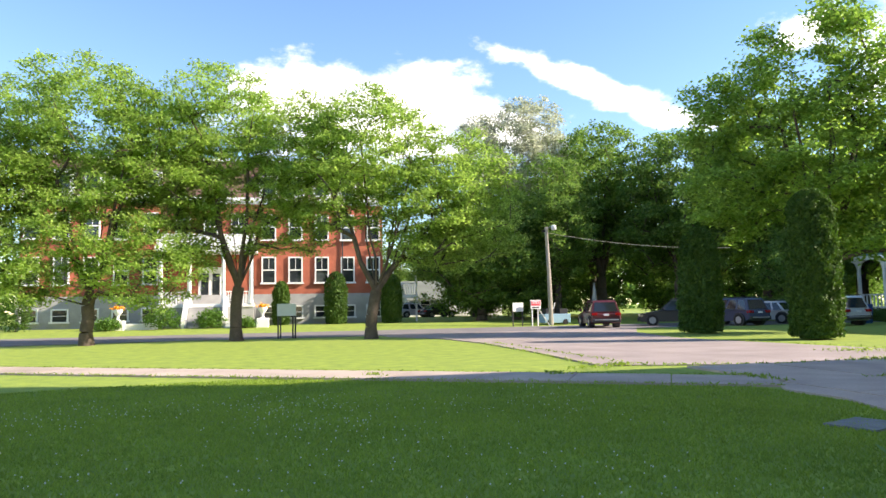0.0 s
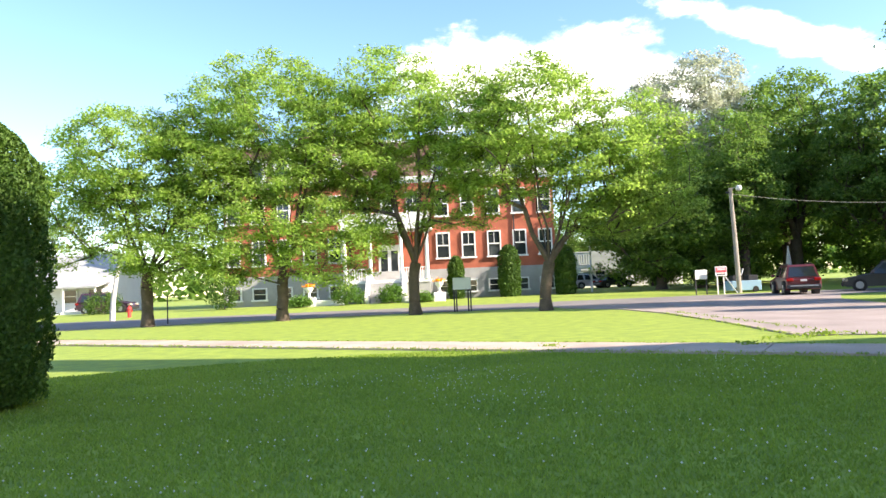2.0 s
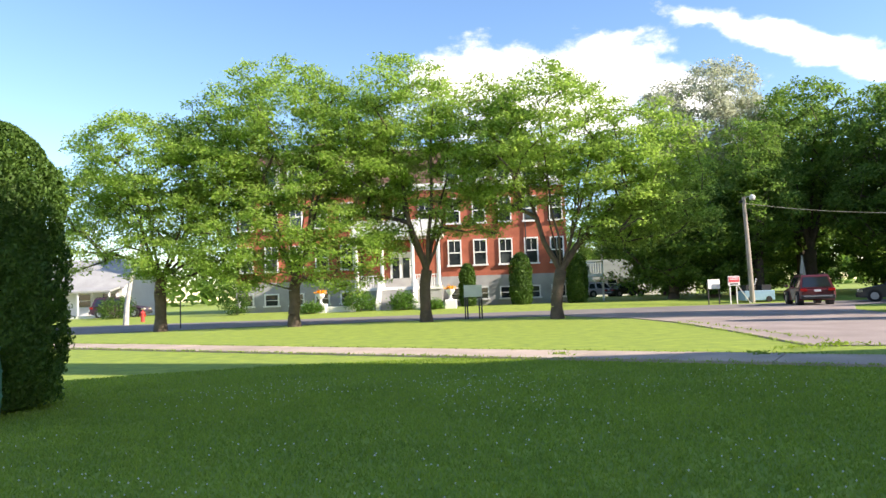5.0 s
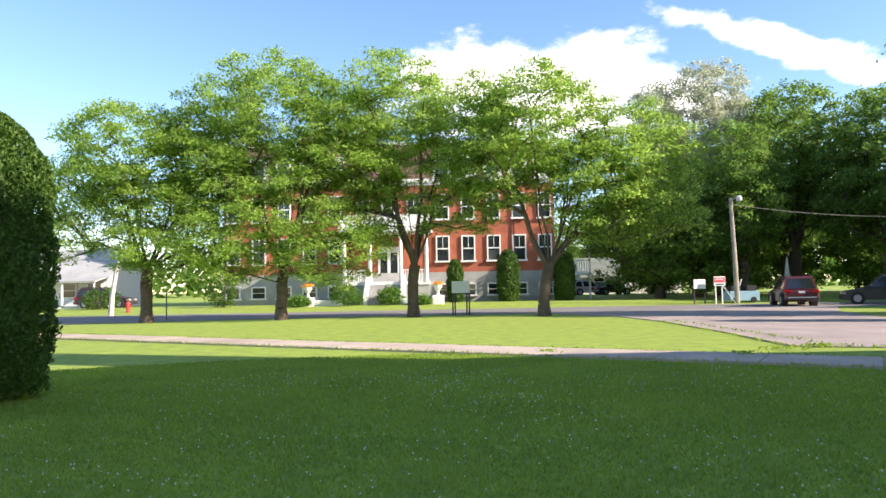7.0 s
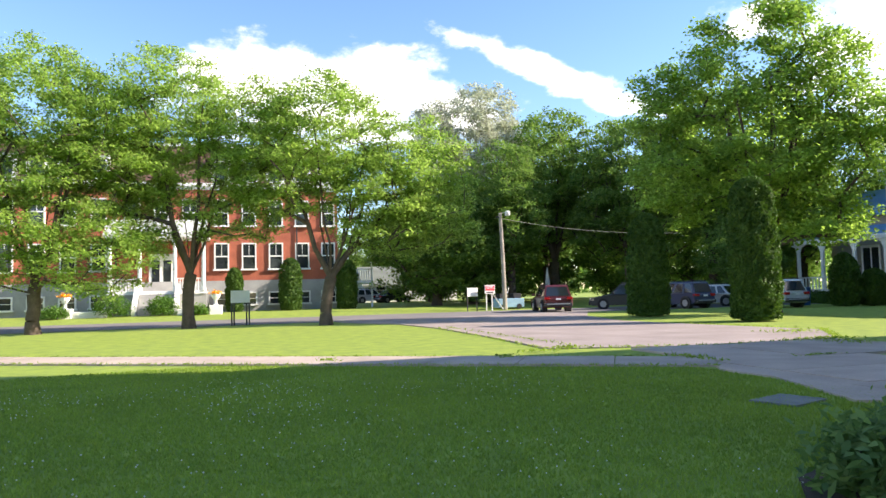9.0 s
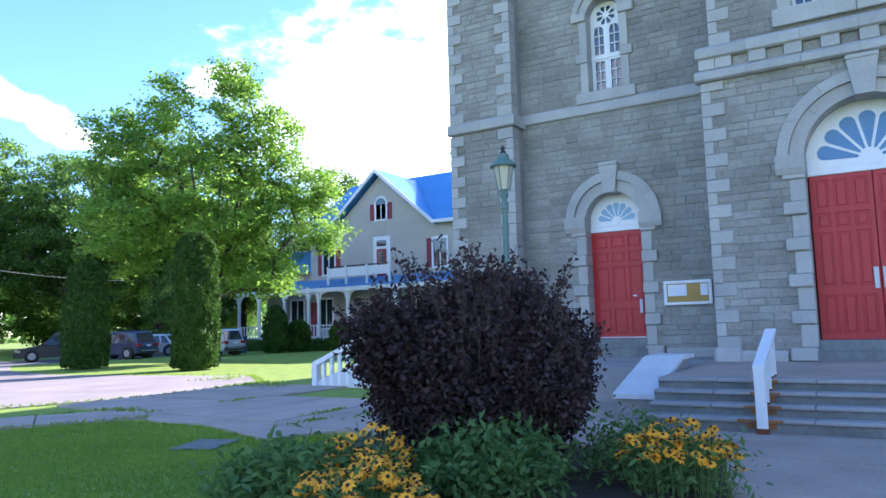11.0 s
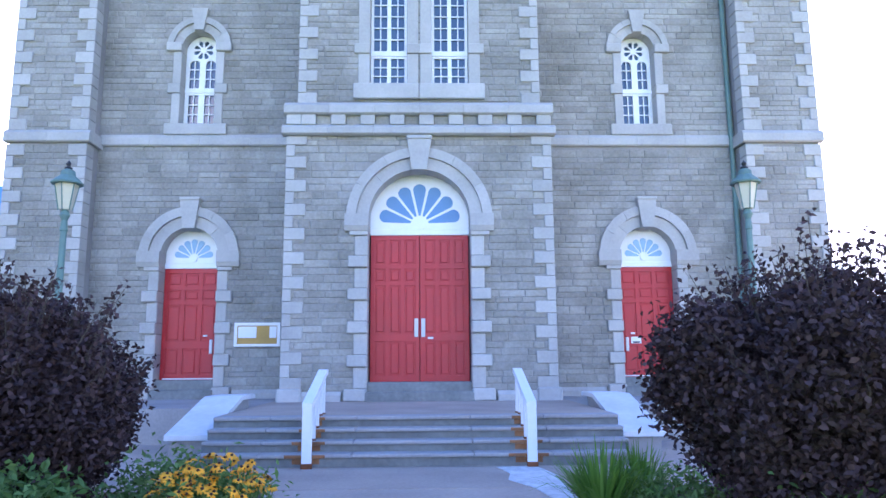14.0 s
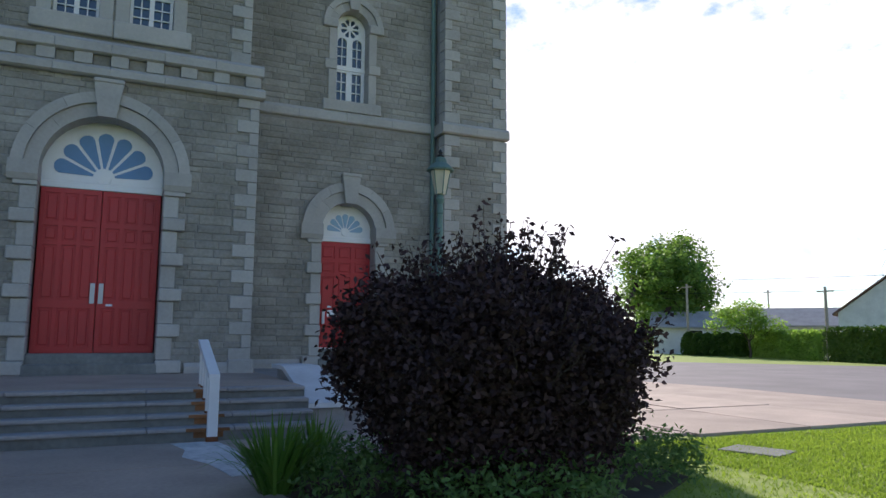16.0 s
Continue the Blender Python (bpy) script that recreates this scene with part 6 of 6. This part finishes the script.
hedge("hedge", (41.35, -47.09), (32.52, -44.2), 1.2, 1.95, 6000, 0.2, 81, M_BRIGHT, "clipped light green hedge along the side road")
hedge("hedge", (31.72, -43.81), (16.47, -40.29), 1.5, 2.1, 9000, 0.2, 82, M_CEDAR, "clipped dark green cedar hedge along the side road")
hedge("hedge", (38.2, 22.6), (38.2, 42.0), 1.0, 0.75, 3500, 0.2, 83, M_CEDAR, "low dark hedge before the veranda")
for k in range(7):
    conifer("cedar_column", (46.95 - 0.95 * k, -46.02 - 0.11 * k, 0), 2.0 - 0.05 * (k % 3), 0.7, 1500, 0.22, 90 + k, "small pointed cedar in a row by the shed", COL, 0.75)


# ---- planting ----
def shrub(name, at, blobs, n_clumps, per, leaf, spread, material, seed, label, stems=14, category="shrub", width=0.6):
    rng = np.random.default_rng(seed)
    ob = thing(name, at, label, category)
    pts = crown_points(rng, blobs, n_clumps, 0.72)
    pts = pts[pts[:, 2] > 0.12]
    c = np.repeat(pts, per, 0) + rng.normal(size=(len(pts) * per, 3)) * spread
    c = c[c[:, 2] > 0.04]
    g = Geo()
    for i in range(stems):
        p = pts[rng.integers(len(pts))]
        g.tube([(rng.normal() * 0.12, rng.normal() * 0.12, -0.02), p * (0.45, 0.45, 0.55), p], [0.02, 0.014, 0.006], 5)
    tagged(part("stem_growth", g, M_BARK, ob), kind="stuff")
    part("foliage", raw_mesh("foliage", leaves(rng, c, leaf, leaf * width, 0.25), 4, material), material, ob)
    return ob, rng


def ninebark(at, rx, ry, h, seed, label, sprays):
    """A purple-leaved shrub with arching leafy shoots above its outline."""
    r0 = random.Random(seed)
    blobs = [(0, 0, h * 0.34, rx * 0.8, ry * 0.8, h * 0.34), (0, 0, h * 0.56, rx * 0.8, ry * 0.8, h * 0.34), (0, 0, h * 0.72, rx * 0.52, ry * 0.52, h * 0.27)]
    for i in range(14):
        a = 2 * math.pi * (i + r0.uniform(-0.4, 0.4)) / 14
        q = r0.uniform(0.5, 0.86)
        blobs.append((rx * q * math.cos(a), ry * q * math.sin(a), h * r0.uniform(0.36, 0.84), rx * 0.27, ry * 0.27, h * r0.uniform(0.14, 0.24)))
    ob, rng = shrub("ninebark_shrub", at, blobs, 2500, 36, 0.068, 0.085, M_PURPLE, seed, label, 30, width=0.66)
    part("inner_foliage", Geo().lathe([(rx * 0.25, 0.08), (rx * 0.48, h * 0.3), (rx * 0.66, h * 0.55), (rx * 0.45, h * 0.8), (0.05, h * 0.88)], n=18), M_PURPLE, ob)
    g = Geo()
    cs, dirs = [], []
    for i in range(sprays):
        a, e = rng.uniform(0, 2 * math.pi), rng.uniform(-0.12, 1.0)
        d = np.array([math.cos(a) * math.cos(e * 1.5), math.sin(a) * math.cos(e * 1.5), math.sin(e * 1.5)])
        p0 = np.array([0, 0, h * 0.48]) + d * (rx * 0.8, ry * 0.8, h * 0.42)
        ln = rng.uniform(0.22, 0.52)
        up = d * 0.6 + np.array([0, 0, 0.65]) + rng.normal(size=3) * 0.2
        p1 = p0 + up * ln
        g.tube([p0, (p0 + p1) / 2 + rng.normal(size=3) * 0.02, p1], [0.006, 0.005, 0.003], 4, cap=False)
        k = int(ln * 50)
        t = rng.uniform(0.1, 1.05, k)[:, None]
        cs.append(p0 + (p1 - p0) * t + rng.normal(size=(k, 3)) * 0.035)
    tagged(part("shoot_growth", g, M_BARK, ob), kind="stuff")
    part("shoot_leaves", raw_mesh("shoot_leaves", leaves(rng, np.concatenate(cs), 0.07, 0.044, 0.1), 4, M_PURPLE), M_PURPLE, ob)
    return ob


ninebark((5.93, 3.67, 0.02), 1.39, 1.39, 2.0, 101, "large dark purple ninebark shrub in the flower bed", 210)
ninebark((5.2, -3.87, 0.02), 1.5, 1.5, 2.12, 102, "large dark purple ninebark shrub beside the forecourt", 220)


def herb_patch(name, at, rx, ry, h, n, leaf, material, seed, label, up=0.2, category="plant"):
    ob, rng = shrub(name, at, [(0, 0, h * 0.35, rx, ry, h * 0.6)], n, 8, leaf, 0.1, material, seed, label, 10, category, 0.42)
    return ob


herb_patch("peony_clump", (3.5, 4.2, 0.02), 0.5, 0.52, 0.52, 520, 0.13, M_HERB, 111, "leafy green perennial clump in the flower bed")
herb_patch("peony_clump", (4.75, 2.95, 0.02), 0.68, 0.62, 0.62, 620, 0.11, M_HERB, 112, "leafy green perennial clump under the purple shrub")
herb_patch("peony_clump", (5.9, 2.0, 0.02), 0.45, 0.5, 0.55, 260, 0.09, M_HERB, 113, "low green perennials beside the forecourt")
herb_patch("ground_cover", (5.5, -5.55, 0.02), 0.95, 0.75, 0.4, 560, 0.08, M_HERB, 114, "glossy low ground cover beside the purple shrub")
herb_patch("ground_cover", (4.5, -3.6, 0.02), 0.9, 0.9, 0.4, 520, 0.08, M_HERB, 115, "low leafy ground cover under the purple shrub")
herb_patch("ground_cover", (5.6, -2.6, 0.02), 0.6, 0.5, 0.4, 300, 0.08, M_HERB, 116, "low leafy ground cover beside the forecourt")
for k, (x, y, rx, h, m, lab) in enumerate(((-5.5, 54.2, 0.95, 1.15, M_STRAP, "round light green shrub before the porch"), (-8.7, 54.2, 1.2, 1.3, M_STRAP, "flowering light green shrub before the porch"), (-12.2, 53.6, 0.8, 0.6, M_STRAP, "low yellow-green plants by the urn"),
                                          (-3.1, 53.6, 0.6, 0.5, M_STRAP, "low yellow-green plants by the urn"), (-18.4, 55.0, 1.1, 2.3, M_CEDAR, "dark rounded shrub at the building corner"), (-28.0, 56.0, 1.3, 1.6, M_CEDAR, "dark green shrub beside the parked car"))):
    shrub("garden_shrub", (x, y, 0.25), [(0, 0, h * 0.5, rx, rx, h * 0.55)], 160, 14, 0.16, 0.15, m, 120 + k, lab, 6)


def rudbeckia(at, rx, ry, h, n, seed, label):
    """Black-eyed daisies: stems, yellow petals round a dark cone, leafy base."""
    rng = np.random.default_rng(seed)
    ob = thing("rudbeckia_clump", at, label, "flowers", "rudbeckias in the flower beds")
    pet, cone, stem = [], Geo(), Geo()
    for i in range(n):
        a, r = rng.uniform(0, 2 * math.pi), math.sqrt(rng.uniform(0, 1))
        c = Vector((rx * r * math.cos(a), ry * r * math.sin(a), h * (1 - 0.45 * r * r) * rng.uniform(0.75, 1.1)))
        tilt = Vector((rng.normal() * 0.35 - 0.3, rng.normal() * 0.35, 1)).normalized()
        s = tilt.orthogonal().normalized()
        t = tilt.cross(s)
        R = rng.uniform(0.04, 0.056)
        for k in range(9):
            b = 2 * math.pi * k / 9
            d = s * math.cos(b) + t * math.sin(b)
            e = tilt.cross(d) * R * 0.3
            pet += [c + d * R * 0.2, c + d * R * 0.65 + e, c + d * R * 1.15 - tilt * R * 0.25, c + d * R * 0.65 - e]
        cone.tube([c - tilt * 0.004, c + tilt * 0.008, c + tilt * 0.017], [0.013, 0.013, 0.005], 6)
        stem.tube([(c.x * 0.8, c.y * 0.8, 0), c], 0.004, 3, cap=False)
    petals = part("petals", raw_mesh("petals", np.array([tuple(p) for p in pet]), 4, M_YELLOW), M_YELLOW, ob, "golden yellow petals")
    tagged(petals, kind="stuff")
    tagged(part("seed_head", cone, M_BROWN, ob, "dark brown flower centres"), kind="stuff")
    tagged(part("stalk_growth", stem, M_HERB, ob), kind="stuff")
    k = n * 9
    c = rng.normal(size=(k, 3)) * (rx * 0.45, ry * 0.45, h * 0.22) + (0, 0, h * 0.42)
    c = c[c[:, 2] > 0.03]
    part("foliage", raw_mesh("foliage", leaves(rng, c, 0.1, 0.035, 0.2), 4, M_HERB), M_HERB, ob)


rudbeckia((4.0, 3.75, 0.02), 0.5, 0.5, 0.66, 95, 131, "golden black-eyed rudbeckia in bloom before the purple shrub")
rudbeckia((5.6, 1.52, 0.02), 0.5, 0.55, 0.62, 130, 132, "golden black-eyed rudbeckia in bloom beside the forecourt")
rudbeckia((3.08, 3.15, 0.02), 0.58, 0.5, 0.6, 125, 133, "golden black-eyed rudbeckia at the edge of the bed")
rudbeckia((2.8, 2.35, 0.02), 0.2, 0.2, 0.55, 9, 134, "few golden rudbeckia flowers at the corner of the bed")


def daylily(at, r, h, n, seed, label):
    rng = np.random.default_rng(seed)
    g = Geo()
    for i in range(n):
        a, q = rng.uniform(0, 2 * math.pi), rng.uniform(0.2, 1)
        d = Vector((math.cos(a), math.sin(a), 0))
        e = Vector((-d.y, d.x, 0)) * 0.014
        b = d * rng.uniform(0, 0.25) * r
        pts = [b + d * r * q * t + Vector((0, 0, h * (2.0 * t - 1.25 * t * t * q) * rng.uniform(0.9, 1.1))) for t in (0, 0.35, 0.7, 1.0)]
        k = len(g.v)
        for p, w in zip(pts, (1, 1, 0.7, 0.1)):
            g.v += [tuple(p - e * w), tuple(p + e * w)]
        g.f += [(k + 2 * j, k + 2 * j + 1, k + 2 * j + 3, k + 2 * j + 2) for j in range(3)]
    ob = thing("daylily_clump", at, label, "plant")
    part("leaves", g, M_STRAP, ob)


daylily((5.85, -1.95, 0.02), 0.62, 0.42, 170, 141, "arching strap-leaved daylily clump beside the forecourt")
daylily((6.6, -2.5, 0.02), 0.5, 0.36, 110, 142, "arching strap-leaved daylily clump beside the forecourt")


# ---- lawn detail ----
def inside(poly, x, y):
    """Which of the places lie within a polygon."""
    r = np.zeros(len(x), bool)
    for (x0, y0), (x1, y1) in zip(poly, poly[1:] + poly[:1]):
        if y0 != y1:
            r ^= ((y0 > y) != (y1 > y)) & (x < (x1 - x0) * (y - y0) / (y1 - y0) + x0)
    return r


def lawn_blades():
    """Grass blades and clover heads on the lawn nearest the eye."""
    rng = np.random.default_rng(151)
    n = 330000
    a = np.radians(rng.uniform(-44, 96, n) + rng.normal(size=n) * 10)
    r = 0.5 + 16.0 * rng.uniform(0, 1, n) ** 0.75
    x, y = -0.5 + np.sin(a) * r, np.cos(a) * r
    far_walk = 11.45 + (7.6 - x) * 0.59
    keep = (y < far_walk - 0.05) & (x < 7.2) & ~inside(BED_N, x, y) & ~inside(BED_S, x, y) & ~((x > 4.4) & (y > -2.3) & (y < 1.5))
    x, y = x[keep], y[keep]
    m = len(x)
    x2 = rng.uniform(0.5, 7.2, 60000)
    y2 = rng.uniform(-13, -6.9, 60000)
    ok = ~inside(BED_S, x2, y2)
    a3, r3 = rng.uniform(-math.pi, math.pi, 190000), 12.0 * rng.uniform(0, 1, 190000) ** 0.62
    x3, y3 = -0.5 + np.sin(a3) * r3, np.cos(a3) * r3
    ok3 = (x3 < 7.2) & ~inside(BED_S, x3, y3) & ~inside(BED_N, x3, y3) & ~((x3 > 4.4) & (y3 > -2.3) & (y3 < 1.5)) & (y3 < 11.4 + (7.6 - x3) * 0.59) & ~((x3 > 6.4) & (y3 > 6.9))
    x, y = np.concatenate([x, x2[ok], x3[ok3]]), np.concatenate([y, y2[ok], y3[ok3]])
    m = len(x)
    h = rng.uniform(0.02, 0.048, m)
    b = rng.uniform(0, 2 * math.pi, m)
    w = 0.004 + 0.0006 * np.hypot(x, y)
    dx, dy = np.cos(b) * w, np.sin(b) * w
    lx, ly = rng.normal(size=m) * 0.02, rng.normal(size=m) * 0.02
    v = np.stack([np.stack([x - dx, y - dy, np.zeros(m)], 1), np.stack([x + dx, y + dy, np.zeros(m)], 1), np.stack([x + lx, y + ly, h], 1)], 1)
    tagged(part("grass", raw_mesh("grass", v.reshape(-1, 3), 3, M_BLADE), M_BLADE), "short green grass blades of the lawn", "grass", kind="stuff")
    k = 1500
    cx, cy = rng.normal(size=60) * 6 - 1.5, rng.uniform(4, 13, 60)
    i = rng.integers(0, 60, k)
    px, py = cx[i] + rng.normal(size=k) * 0.7, cy[i] + rng.normal(size=k) * 0.5
    ok = (px < 4) & (px > -9) & (py > 3.2) & (py < 11.1 + (7.6 - px) * 0.59)
    g = Geo()
    for x, y in zip(px[ok], py[ok]):
        s = rng.uniform(0.006, 0.011)
        z = rng.uniform(0.035, 0.06)
        g.add([(x - s, y, z), (x, y - s, z), (x + s, y, z), (x, y + s, z), (x, y, z + s), (x, y, z - s)], [(0, 1, 4), (1, 2, 4), (2, 3, 4), (3, 0, 4), (1, 0, 5), (2, 1, 5), (3, 2, 5), (0, 3, 5)])
    tagged(part("clover", g, M_CLOVER), "small white clover heads in the lawn", "clover", kind="stuff")
    # tufts in the joints of the walk
    n = 2600
    t = rng.uniform(0, 39, n)
    edge = rng.integers(0, 2, n) * 1.74 - 0.02 + rng.normal(size=n) * 0.05
    d = np.array([33.6, -19.82]) / np.hypot(33.6, 19.82)
    px, py = -26 + d[0] * t + 0.508 * edge, 31.27 + d[1] * t + 0.861 * edge
    bl = leaves(rng, np.stack([px, py, np.full(n, 0.05)], 1), 0.12, 0.02, 0.0)
    tagged(part("edge_grass", raw_mesh("edge_grass", bl, 4, M_BLADE), M_BLADE), "ragged grass tufts along the sidewalk edges", "grass", kind="stuff")
    # weeds in the cracks and along the driveway's edges
    ws = []
    for wx, wy, sx, sy, k in ((6.2, 15.9, 0.35, 0.15, 90), (7.1, 16.5, 0.3, 0.12, 70), (13.7, 15.2, 0.5, 0.3, 150), (13.5, 14.2, 0.3, 0.3, 90), (15.3, 18.1, 0.5, 0.4, 120), (4.84, 15.0, 0.12, 0.2, 60),
                              (9.3, 8.6, 0.35, 0.05, 50), (9.5, 7.6, 0.4, 0.04, 50), (8.1, 8.0, 0.25, 0.05, 40), (8.0, 12.8, 0.12, 0.4, 70), (1.2, 16.2, 0.1, 0.2, 50), (10.4, 12.0, 0.3, 0.06, 40)):
        ws.append(np.stack([wx + rng.normal(size=k) * sx, wy + rng.normal(size=k) * sy, np.full(k, 0.06)], 1))
    for (ax, ay), (bx, by) in (((6.5, 16.6), (6.95, 28)), ((7.5, 16.8), (7.45, 28)), ((6.6, 16.5), (10.5, 15.1)), ((10.5, 15.1), (14.4, 15.5)), ((14.4, 15.5), (16.7, 18.4)), ((16.7, 18.4), (15.8, 24))):
        k = 130
        f = rng.uniform(0, 1, k)
        ws.append(np.stack([ax + (bx - ax) * f + rng.normal(size=k) * 0.07, ay + (by - ay) * f + rng.normal(size=k) * 0.07, np.full(k, 0.05)], 1))
    tagged(part("weeds", raw_mesh("weeds", leaves(rng, np.concatenate(ws), 0.13, 0.03, 0.0), 4, M_BLADE), M_BLADE), "ragged weeds in the cracks of the pavement", "weeds", kind="stuff")


lawn_blades()
